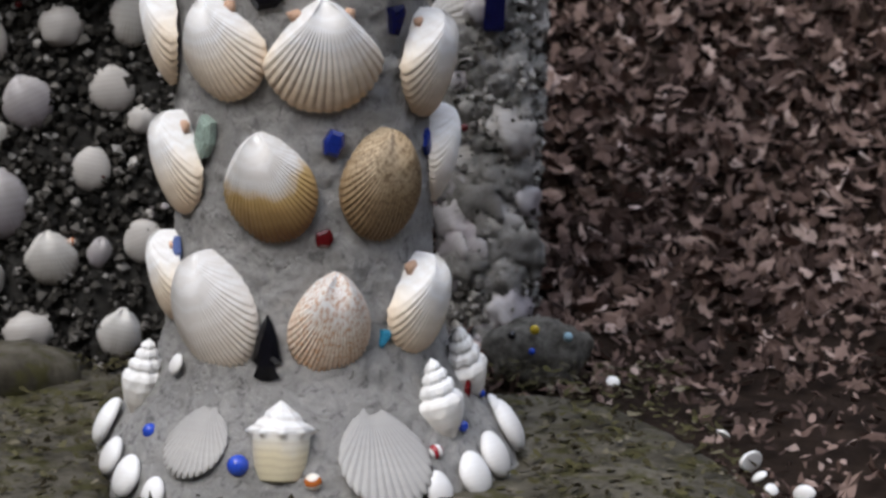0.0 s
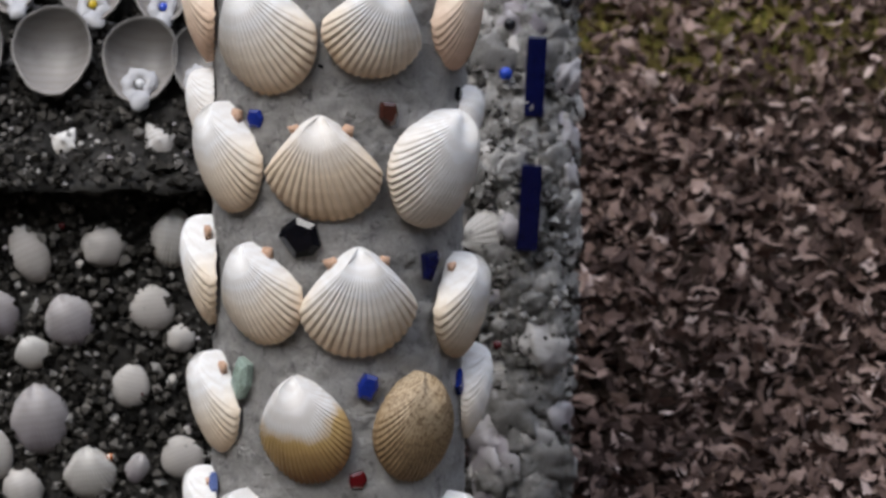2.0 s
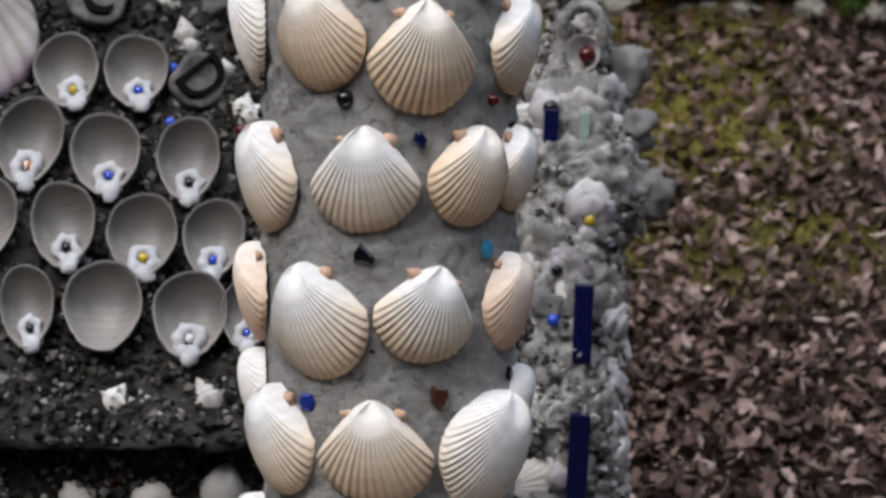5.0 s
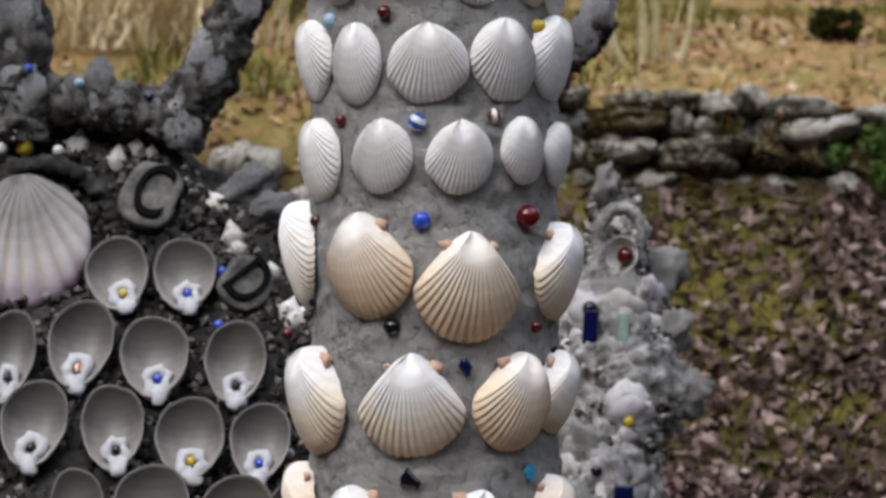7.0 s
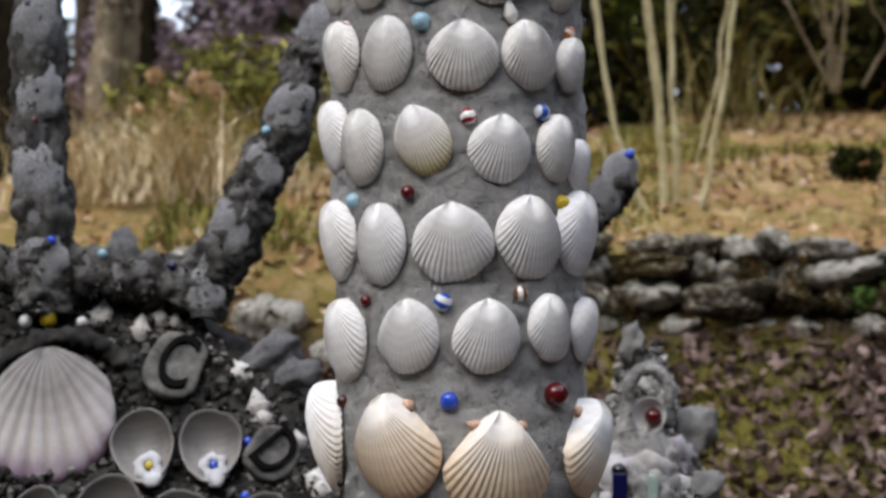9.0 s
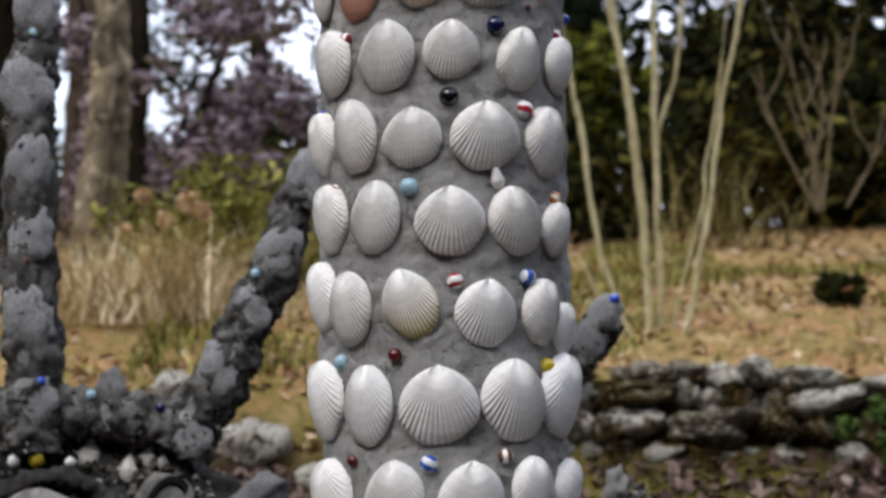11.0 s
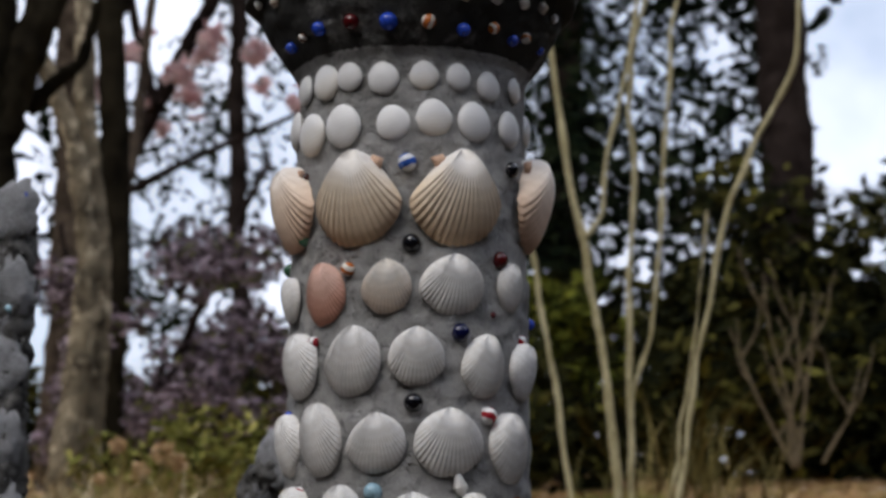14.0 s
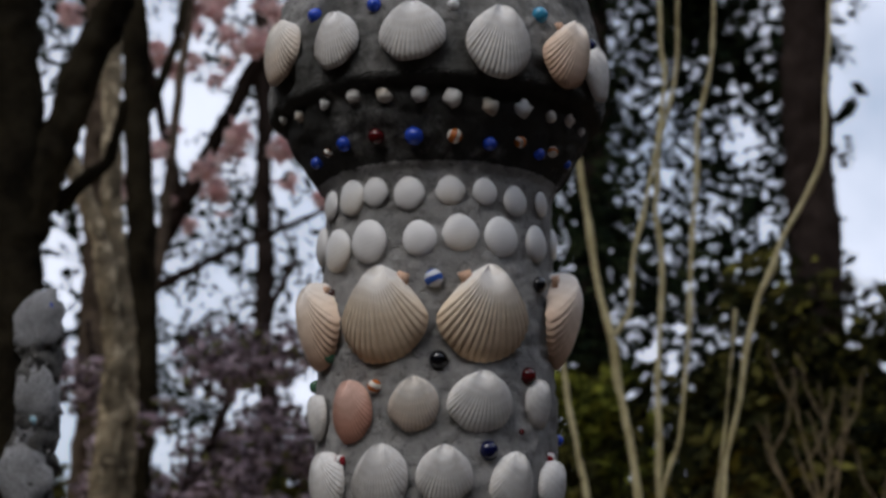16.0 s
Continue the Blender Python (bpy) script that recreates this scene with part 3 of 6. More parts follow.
CUP_SHELLS = [
    (-0.364, 0.653, 0.810, 0.073, 0.083),
    (-0.288, 0.653, 0.810, 0.072, 0.082),
    (-0.476, 0.585, 0.722, 0.058, 0.097),
    (-0.397, 0.592, 0.732, 0.073, 0.096),
    (-0.314, 0.583, 0.719, 0.077, 0.089),
    (-0.223, 0.578, 0.713, 0.067, 0.093),
    (-0.438, 0.528, 0.648, 0.073, 0.092),
    (-0.352, 0.525, 0.645, 0.069, 0.091),
    (-0.267, 0.517, 0.634, 0.074, 0.088),
    (-0.190, 0.514, 0.630, 0.066, 0.081),
    (-0.381, 0.463, 0.563, 0.057, 0.085),
    (-0.302, 0.462, 0.563, 0.081, 0.093),
    (-0.210, 0.455, 0.554, 0.078, 0.087),
    (-0.518, 0.528, 0.647, 0.070, 0.093),
    (-0.549, 0.585, 0.722, 0.072, 0.095),
    (-0.151, 0.457, 0.556, 0.054, 0.072),
]
SCALLOP_AT = [
    (-0.472, 0.688, 0.856, 0.135, 0.158),
]
MEDALLIONS = [
    (-0.337, 0.725, 0.904, 0.081),
    (-0.218, 0.646, 0.801, 0.069),
]
SPIRALS = [
    (-0.435, 0.777, 0.972, 0.042),
    (-0.387, 0.764, 0.954, 0.041),
    (-0.364, 0.775, 0.969, 0.028),
    (-0.345, 0.771, 0.964, 0.025),
    (-0.274, 0.727, 0.906, 0.044),
    (-0.234, 0.693, 0.863, 0.041),
    (-0.172, 0.624, 0.772, 0.039),
    (-0.185, 0.663, 0.823, 0.026),
    (-0.329, 0.822, 1.030, 0.021),
    (-0.226, 0.683, 0.850, 0.027),
]
SPIRALS_LOW = [
    (-0.295, 0.398, 0.479, 0.041),
    (-0.179, 0.401, 0.483, 0.047),
    (-0.357, 0.636, 0.788, 0.032),
    (-0.234, 0.635, 0.787, 0.032),
    (-0.173, 0.627, 0.777, 0.038),
]
BEADS_WALL = [
    (-0.494, 0.776, 0.970, 0.022, 'Y'),
    (-0.521, 0.775, 0.968, 0.017, 'x'),
    (-0.453, 0.773, 0.966, 0.014, 'x'),
    (-0.246, 0.616, 0.763, 0.012, 'B'),
    (-0.167, 0.609, 0.754, 0.014, 'R'),
    (-0.247, 0.663, 0.823, 0.012, 'B'),
]
RIM = [
    (-0.618, 0.810, 1.014),
    (-0.535, 0.807, 1.011),
    (-0.430, 0.802, 1.004),
    (-0.340, 0.797, 0.997),
    (-0.301, 0.761, 0.951),
    (-0.245, 0.740, 0.924),
    (-0.195, 0.711, 0.886),
    (-0.159, 0.663, 0.824),
    (-0.136, 0.605, 0.747),
    (-0.108, 0.558, 0.686),
]
ARM_POLE = [
    (-0.503, 0.770, 1.614),
    (-0.501, 0.770, 1.532),
    (-0.506, 0.770, 1.432),
    (-0.507, 0.770, 1.367),
    (-0.506, 0.770, 1.220),
    (-0.501, 0.770, 1.082),
    (-0.501, 0.770, 1.027),
    (-0.504, 0.770, 0.979),
]
ARM_RIGHT = [
    (-0.166, 0.770, 1.307),
    (-0.187, 0.770, 1.273),
    (-0.205, 0.770, 1.196),
    (-0.240, 0.770, 1.141),
    (-0.267, 0.770, 1.073),
    (-0.302, 0.770, 1.018),
    (-0.322, 0.770, 0.977),
]
ARM_TIP = [
    (0.205, 0.860, 1.143),
    (0.187, 0.860, 1.114),
    (0.158, 0.860, 1.086),
    (0.107, 0.860, 1.016),
]
CROSS = [
    (-0.568, 0.770, 1.033),
    (-0.486, 0.770, 1.030),
    (-0.405, 0.770, 1.023),
    (-0.329, 0.770, 1.009),
]
PILLAR = [
    (0.141, 0.242, 0.475, 0.054),
    (0.153, 0.244, 0.488, 0.212),
    (0.139, 0.252, 0.492, 0.263),
    (0.130, 0.250, 0.520, 0.420),
    (0.141, 0.252, 0.527, 0.444),
    (0.134, 0.256, 0.593, 0.569),
    (0.138, 0.255, 0.625, 0.617),
    (0.150, 0.298, 0.662, 0.674),
    (0.145, 0.284, 0.686, 0.711),
    (0.154, 0.281, 0.728, 0.776),
    (0.183, 0.258, 0.774, 0.857),
    (0.205, 0.239, 0.787, 0.919),
]
STRIPS = [
    (0.208, 0.576, 0.542, 0.021, 0.088),
    (0.199, 0.515, 0.405, 0.022, 0.092),
    (0.218, 0.707, 0.743, 0.012, 0.060),
    (0.181, 0.716, 0.756, 0.017, 0.040),
]
PILLAR_BEADS = [
    (0.227, 0.770, 0.841, 0.021, 'R'),
    (0.182, 0.730, 0.779, 0.019, 'K'),
    (0.221, 0.647, 0.652, 0.014, 'Y'),
    (0.176, 0.578, 0.546, 0.015, 'B'),
    (0.182, 0.613, 0.599, 0.014, 'K'),
    (0.245, 0.629, 0.623, 0.015, 'K'),
    (0.234, 0.471, 0.016, 0.010, 'B'),
    (0.278, 0.472, 0.026, 0.011, 'l'),
    (0.165, 0.492, 0.259, 0.010, 'R'),
]
FINS = [
    (0.286, 0.711, 0.750),
    (0.288, 0.759, 0.823),
    (0.298, 0.666, 0.680),
    (0.217, 0.789, 0.925),
]
SLAB_SHELLS = [
    (0.294, 0.208, 0.050, 0.025),
    (0.368, 0.015, 0.050, 0.020),
    (0.376, -0.076, 0.050, 0.035),
    (0.375, -0.120, 0.050, 0.025),
    (0.402, -0.170, 0.050, 0.027),
    (0.378, -0.156, 0.050, 0.022),
]
FOOT_SHELLS = [
    (-76.597, 0.113, 0.072, 'C'),
    (50.744, 0.105, 0.077, 'C'),
    (-6.763, 0.091, 0.063, 'K'),
    (86.432, 0.120, 0.078, 'C'),
    (-33.510, 0.086, 0.057, 'm'),
    (23.070, 0.076, 0.077, 'm'),
    (-84.144, 0.073, 0.044, 'o'),
    (-64.341, 0.059, 0.034, 'o'),
    (-52.863, 0.051, 0.037, 'o'),
    (-41.029, 0.045, 0.028, 'o'),
    (36.017, 0.048, 0.032, 'o'),
    (49.956, 0.051, 0.041, 'o'),
    (62.416, 0.058, 0.042, 'o'),
    (84.971, 0.065, 0.051, 'o'),
    (85.269, 0.080, 0.027, 'o'),
    (-54.572, 0.136, 0.019, 'o'),
]
STEM_0 = [
    (0.456, 3.300, 1.203),
    (0.419, 3.300, 1.278),
    (0.368, 3.300, 1.432),
    (0.337, 3.300, 1.608),
    (0.307, 3.300, 1.808),
    (0.315, 3.300, 1.766),
    (0.286, 3.300, 1.942),
]
STEM_1 = [
    (0.477, 3.300, 1.213),
    (0.471, 3.300, 1.431),
    (0.458, 3.300, 1.607),
    (0.455, 3.300, 1.681),
    (0.440, 3.300, 1.790),
    (0.419, 3.300, 1.924),
    (0.394, 3.300, 2.087),
    (0.355, 3.300, 2.211),
    (0.341, 3.300, 2.336),
]
STEM_2 = [
    (0.510, 3.300, 1.213),
    (0.502, 3.300, 1.364),
    (0.500, 3.300, 1.518),
    (0.501, 3.300, 1.681),
    (0.505, 3.300, 1.857),
    (0.504, 3.300, 1.992),
    (0.514, 3.300, 2.170),
    (0.519, 3.300, 2.309),
    (0.508, 3.300, 2.421),
    (0.513, 3.300, 2.577),
    (0.528, 3.300, 2.764),
    (0.526, 3.300, 2.909),
]
STEM_3 = [
    (0.543, 3.300, 1.212),
    (0.579, 3.300, 1.364),
    (0.628, 3.300, 1.591),
    (0.657, 3.300, 1.817),
    (0.693, 3.300, 1.952),
    (0.710, 3.300, 2.075),
    (0.740, 3.300, 2.198),
    (0.798, 3.300, 2.338),
    (0.856, 3.300, 2.436),
    (0.904, 3.300, 2.535),
    (0.922, 3.300, 2.693),
]
STEM_4 = [
    (0.441, 3.300, 1.203),
    (0.376, 3.300, 1.322),
    (0.324, 3.300, 1.432),
]
STEM_5 = [
    (0.505, 3.300, 1.710),
    (0.516, 3.300, 1.763),
    (0.545, 3.300, 1.871),
    (0.567, 3.300, 2.006),
    (0.578, 3.300, 2.170),
    (0.592, 3.300, 2.337),
    (0.605, 3.300, 2.506),
    (0.612, 3.300, 2.649),
    (0.639, 3.300, 2.779),
    (0.655, 3.300, 2.910),
]
STEM_6 = [
    (0.395, 3.300, 2.104),
    (0.433, 3.300, 2.163),
    (0.456, 3.300, 2.309),
    (0.489, 3.300, 2.491),
    (0.518, 3.300, 2.605),
    (0.555, 3.300, 2.749),
    (0.565, 3.300, 2.910),
]
STEM_7 = [
    (0.528, 3.300, 1.212),
    (0.541, 3.300, 1.336),
    (0.589, 3.300, 1.495),
    (0.661, 3.300, 1.887),
    (0.673, 3.300, 2.024),
    (0.686, 3.300, 2.175),
]
TWIG_0 = [
    (1.241, 5.500, 1.782),
    (1.188, 5.500, 1.885),
    (1.125, 5.500, 2.018),
    (1.072, 5.500, 2.152),
    (1.057, 5.500, 2.286),
]
TWIG_1 = [
    (1.241, 5.500, 1.782),
    (1.225, 5.500, 1.885),
    (1.248, 5.500, 2.018),
    (1.265, 5.500, 2.132),
    (1.235, 5.500, 2.382),
]
TWIG_2 = [
    (1.254, 5.500, 1.782),
    (1.263, 5.500, 1.885),
    (1.287, 5.500, 2.056),
    (1.311, 5.500, 2.209),
    (1.326, 5.500, 2.382),
]
TWIG_3 = [
    (1.335, 5.500, 1.800),
    (1.385, 5.500, 1.885),
    (1.426, 5.500, 1.960),
    (1.452, 5.500, 2.055),
]
TWIG_4 = [
    (1.250, 5.500, 1.782),
    (1.237, 5.500, 1.961),
    (1.195, 5.500, 2.132),
    (1.161, 5.500, 2.286),
    (1.156, 5.500, 2.440),
]
TRUNK_DARK = [
    (1.809, 9.000, 2.471),
    (1.804, 9.000, 3.115),
    (1.804, 9.000, 3.449),
    (1.801, 9.000, 4.028),
    (1.800, 9.000, 4.621),
    (1.810, 9.000, 4.923),
]
TRUNK_LEFT = [
    (-1.113, 5.000, 1.436),
    (-1.105, 5.000, 1.717),
    (-1.079, 5.000, 1.948),
    (-1.053, 5.000, 2.239),
    (-1.047, 5.000, 2.374),
    (-1.062, 5.000, 2.519),
    (-1.106, 5.000, 2.739),
    (-1.177, 5.000, 2.933),
    (-1.258, 5.000, 3.084),
]
TRUNK_LEFT2 = [
    (-1.049, 5.080, 1.546),
    (-1.033, 5.080, 1.759),
    (-1.026, 5.080, 2.009),
    (-1.027, 5.080, 2.454),
    (-1.060, 5.080, 2.675),
    (-1.081, 5.080, 2.861),
    (-1.090, 5.080, 3.012),
    (-1.103, 5.080, 3.396),
    (-1.097, 5.080, 3.592),
]
TRUNK_BACK = [
    (-1.390, 6.500, 1.663),
    (-1.380, 6.500, 2.154),
    (-1.355, 6.500, 2.512),
    (-1.354, 6.500, 2.870),
    (-1.367, 6.500, 2.574),
    (-1.357, 6.500, 2.749),
    (-1.360, 6.500, 2.926),
]
LIMB_DARK = [
    (-1.219, 4.200, 1.933),
    (-1.227, 4.200, 2.250),
    (-1.246, 4.200, 2.521),
    (-1.261, 4.200, 2.768),
    (-1.273, 4.200, 3.104),
    (-1.278, 4.200, 3.276),
]
LIMB_DARK2 = [
    (-1.197, 4.200, 2.570),
    (-1.141, 4.200, 2.752),
    (-1.091, 4.200, 2.902),
    (-1.041, 4.200, 3.071),
    (-0.975, 4.200, 3.241),
    (-0.946, 4.200, 3.345),
]
TRUNK_SHADE_SIDE = [
    (-1.094, 6.000, 2.362),
    (-1.104, 6.000, 2.712),
    (-1.122, 6.000, 3.026),
    (-1.142, 6.000, 3.410),
    (-1.154, 6.000, 3.670),
]
LIMB_DARK3 = [
    (-1.149, 4.400, 2.696),
    (-1.062, 4.400, 2.789),
    (-0.990, 4.400, 2.867),
    (-0.955, 4.400, 3.031),
]
TRUNK_MID = [
    (-0.990, 10.000, 2.839),
    (-1.007, 10.000, 3.714),
    (-1.019, 10.000, 4.700),
    (-1.051, 10.000, 5.524),
]


# ---- the column ----
column = thing("shell_totem", "grey mortar garden column set with cockle shells, marbles and glass", "garden ornament")


def column_body(z0, z1, nz, seg=150, inner=0.0):
    bm = bmesh.new()
    rows = []
    for k in range(nz + 1):
        z = z0 + (z1 - z0) * k / nz
        row = []
        for i in range(seg):
            a = 2 * math.pi * i / seg
            p = Vector((math.cos(a), math.sin(a), 0)) * column_r(z)
            q = Vector((p.x, p.y, z))
            d = 0.004 * noise.noise(q * 14) + 0.003 * abs(noise.noise(q * 38 + Vector((3, 1, 2)))) + 0.0035 * abs(noise.noise(Vector((q.x * 22 + q.z * 9, q.y * 22, q.z * 34)))) + 0.0019 * noise.noise(q * 90) + 0.0015 * noise.noise(q * 190) - 0.003
            rr = column_r(z) + d
            row.append((rr * math.cos(a), rr * math.sin(a), z))
        rows.append(row)
    vs = grid_mesh(bm, rows, True)
    bm.faces.new(vs[0])
    bm.faces.new(vs[-1])
    return bm


part("shaft", column_body(-0.15, 1.5824, 560, 230), MORTAR, column, "rough trowelled grey mortar shaft flaring at its foot")
part("collar", column_body(1.5815, 1.652, 40, 230), BLACK_MORTAR, column, "flaring mortar collar dark with algal stain and painted-in shade")
part("capital", column_body(1.648, 1.82, 60, 230), STAIN_SHADE_MORTAR, column, "bulging mortar top blotched with algal stain and painted-in shade")

VALVES = {}


def valve_mesh(kind, variant):
    """Meshes shared by alike shells."""
    key = (kind, variant)
    if key not in VALVES:
        big = kind in "wctbdspe"
        fanned = kind in "ctpe"
        ribs = {"w": 34, "d": 34, "b": 34, "s": 32, "t": 24}.get(kind, 25 if big else 25)
        bm = valve(1.0, 0.29 if big else 0.245, ribs, 0.0175 if fanned else 0.019 if big else 0.018, (0.0, 0.16, -0.16, 0.06)[variant],
                   1.22 if fanned else 2.0 if big else 2.5, fanned, 13, 0.025 if big else 0.05, variant + 5)
        VALVES[key] = mesh_of("cockle_shell", bm, VALVE[kind])
        VALVES[key].materials.append(HINGE)
    return VALVES[key]


def shell_row(row, sink=0.0, lean=0.0, extra=0.0):
    for i, (theta, z, h, roll, kind, aspect) in enumerate(row):
        variant = (int(abs(theta) * 10) + int(z * 1000) + i) % 4
        if roll > 5:
            variant = 2
        if roll < -5:
            variant = 1
        m = on_column(theta, z, column_r(z) + 0.001 - sink + extra, roll, lean) @ Matrix.Diagonal((h * aspect, h, h, 1))
        part("cockle_shell", valve_mesh(kind, variant), None, column, "", m)


for row in (ROW_A, ROW_B, ROW_C, ROW_D, ROW_E, ROW_F, ROW_G, ROW_H, ROW_I, ROW_J, ROW_K, ROW_L, ROW_M, ROW_N, ROW_O):
    shell_row(row)
shell_row(ROW_U, 0.0, -10)

OVALS = [mesh_of("clam_shell", oval_shell(s), SHELL[k]) for s, k in ((1, "x"), (2, "w"), (3, "x"))]
NUBS = [mesh_of("snail_shell", lump(s, 2, 0.5, (1, 0.8, 1), 2.2), SHELL[k]) for s, k in ((1, "g"), (2, "q"), (3, "x"))]
for row in (ROW_P, ROW_Q):
    for i, (theta, z, h) in enumerate(row):
        m = on_column(theta, z, column_r(z), (i * 37) % 40 - 20, 0) @ Matrix.Diagonal((h * 1.12, h * 0.8, h * 1.02, 1))
        part("clam_shell", OVALS[i % 3], None, column, "", m)
for i, (theta, z, h) in enumerate(ROW_V):
    m = on_column(theta, z, column_r(z), i * 50, 0) @ Matrix.Diagonal((h, h, h, 1))
    part("snail_shell", NUBS[i % 3], None, column, "", m)

part("auger_shell", conch(7, 6, 0.3, 0.1, 0.10), SHELL["g"], column, "tiny spiral shell", on_column(25, 1.188, column_r(1.19) + 0.001, 12) @ Matrix.Diagonal((0.020, 0.016, 0.024, 1)))

BEAD_MESH, CHIP_MESH = {}, {}
for i, (theta, z, h, c) in enumerate(BEADS):
    if c not in BEAD_MESH:
        bm = bmesh.new()
        bmesh.ops.create_uvsphere(bm, u_segments=20, v_segments=12, radius=0.5)
        BEAD_MESH[c] = mesh_of("marble", bm, GLASS[c])
    m = on_column(theta, z, column_r(z) - h * 0.04) @ pose(0, 0, 0, i * 40, i * 67, 0) @ Matrix.Diagonal((h, h, h, 1))
    part("marble", BEAD_MESH[c], None, column, "", m)
for i, (theta, z, h, c) in enumerate(CHIPS):
    key = (c, i % 3)
    if key not in CHIP_MESH:
        CHIP_MESH[key] = mesh_of("glass_chip", chip((6, 7, 5)[i % 3], 0.4, i), GLASS[c], False)
    tall = 0.95 if c in "RNWK" else 0.62 if h > 0.02 else 0.85
    m = on_column(theta, z, column_r(z) + h * 0.03, 90 if c == "K" and h > 0.03 else (i * 53) % 50 - 25) @ Matrix.Diagonal((h * tall, h * 0.8, h * 1.15, 1))
    part("glass_chip", CHIP_MESH[key], None, column, "", m)


# ---- shells round the column's foot ----
CONCH_W = mesh_of("whelk_shell", whelk(9), SHELL["w"])
CROWN = shell_mat("crown_conch_shell", (0.66, 0.60, 0.42), (0.78, 0.70, 0.50), WHITE, 0.5)
CONCH_K = mesh_of("crown_conch", conch(9, 4.2, 0.64, 0.26, 0.25), CROWN)
OVAL_TALL = mesh_of("clam_shell", oval_shell(7), SHELL["x"])
for i, (theta, z, h, kind) in enumerate(FOOT_SHELLS):
    r = column_r(z)
    if kind in "CK":
        squat = 1.0 if kind == "C" else 1.2
        m = on_column(theta, z - h * 0.48, r + h * 0.10, (-6, 6, 0, 18)[i % 4], -8) @ Matrix.Diagonal((h * squat, h * squat, h, 1))
        part("whelk_shell" if kind == "C" else "crown_conch", CONCH_W if kind == "C" else CONCH_K, None, column, "", m)
    elif kind == "m":
        m = on_column(theta, z, r - h * 0.01, 0, -42) @ Matrix.Diagonal((h * 1.02, h * 0.25, h * 1.2, 1))
        part("sunken_scallop", mesh_of("sunken_scallop", valve(1.0, 0.3, 20, 0.04, 0, 1.9, False), SHELL["m"]), None, column, "mortar-grey scallop pressed into the foot", m)
    else:
        m = on_column(theta, z, r + 0.004, theta * -0.25, -30) @ Matrix.Diagonal((h * 0.95, h * 0.95, h, 1))
        part("clam_shell", OVAL_TALL, None, column, "", m)


def arrowhead():
    """A notched black stone point, one unit high."""
    half = [(0.0, 0.5), (0.09, 0.36), (0.17, 0.16), (0.21, -0.06), (0.25, -0.20), (0.13, -0.26), (0.17, -0.36), (0.22, -0.44), (0.08, -0.5)]
    ring = half + [(-x, z) for x, z in reversed(half[1:])]
    bm = bmesh.new()
    rows = [[(x * k, y, z * k) for x, z in ring] for k, y in ((1.0, 0.06), (1.0, -0.02), (0.55, -0.09))]
    vs = grid_mesh(bm, rows, True)
    bm.faces.new(vs[0])
    bm.faces.new(vs[-1])
    return bm


part("arrowhead", arrowhead(), GLASS["K"], column, "black stone arrowhead", on_column(-14.0, 0.159, 0.1225, 0, -6) @ Matrix.Diagonal((0.05, 0.05, 0.054, 1)), False)


# ---- the ground ----
def ground_z(x, y):
    """A level bed by the column, a bank up to the low wall, a slope beyond it."""
    z = float(np.interp(y, (-30, 0.35, 0.8, 2.7, 2.95, 3.5, 8.0, 30, 300), (-0.02, 0.0, 0.06, 0.94, 1.15, 1.33, 2.0, 2.6, 3.0)))
    return z + 0.03 * noise.noise((x * 1.3, y * 1.3, 0)) * min(1, abs(y))


def moss_at(x, y):
    """Where moss shows through the leaves, 0 to 1."""
    k = -1.2 * min(1.0, max(0.0, (1.15 - y) * 1.6)) + noise.noise((x * 0.9 + 4, y * 2.1, 1.5)) + 0.45 * noise.noise((x * 3.1, y * 4.7, 7))
    return min(1.0, max(0.0, (k + 0.16 * (y - 1.75)) * 1.8))


def ground_mat():
    m, n, l, b = setup("leafy_soil", 0.95, spec=0.05)
    geo = n.new("ShaderNodeNewGeometry")
    soil = ramp(n, l, noise_tex(n, l, 14.0, 6.0, 0.7, geo.outputs["Position"]), [(0.3, (0.014, 0.009, 0.007)), (0.7, (0.05, 0.034, 0.026))])
    moss = ramp(n, l, noise_tex(n, l, 22.0, 6.0, 0.75, geo.outputs["Position"]), [(0.3, (0.085, 0.065, 0.024)), (0.5, (0.17, 0.145, 0.03)), (0.75, (0.25, 0.185, 0.07))])
    straw = ramp(n, l, noise_tex(n, l, 7.0, 8.0, 0.75, geo.outputs["Position"]), [(0.3, (0.26, 0.16, 0.075)), (0.45, (0.46, 0.27, 0.13)), (0.52, (0.22, 0.18, 0.05)), (0.62, (0.52, 0.36, 0.18)), (0.8, (0.64, 0.46, 0.28))])
    att = n.new("ShaderNodeAttribute")
    att.attribute_name = "moss"
    c = mix(n, l, att.outputs["Fac"], soil, moss)
    sep = n.new("ShaderNodeSeparateXYZ")
    l.new(geo.outputs["Position"], sep.inputs[0])
    far = n.new("ShaderNodeMapRange")
    far.inputs["From Min"].default_value, far.inputs["From Max"].default_value = 2.7, 3.0
    l.new(sep.outputs["Y"], far.inputs["Value"])
    c = mix(n, l, far.outputs["Result"], c, straw)
    l.new(c, b.inputs["Base Color"])
    bump(n, l, b, noise_tex(n, l, 40.0, 8.0, 0.8, geo.outputs["Position"]), 0.8, 0.02)
    return m


xs = [-300, -60, -20, -8] + [-5 + 0.1 * i for i in range(101)] + [8, 20, 60, 300]
ys = [-300, -60, -12, -4, -2, -1] + [-0.5 + 0.07 * i for i in range(100)] + [7, 8, 9.5, 12, 16, 24, 40, 80, 300]
bm = bmesh.new()
grid_mesh(bm, [[(x, y, ground_z(x, y)) for x in xs] for y in ys])
ground_me = mesh_of("ground", bm, ground_mat())
att = ground_me.attributes.new("moss", "FLOAT", "POINT")
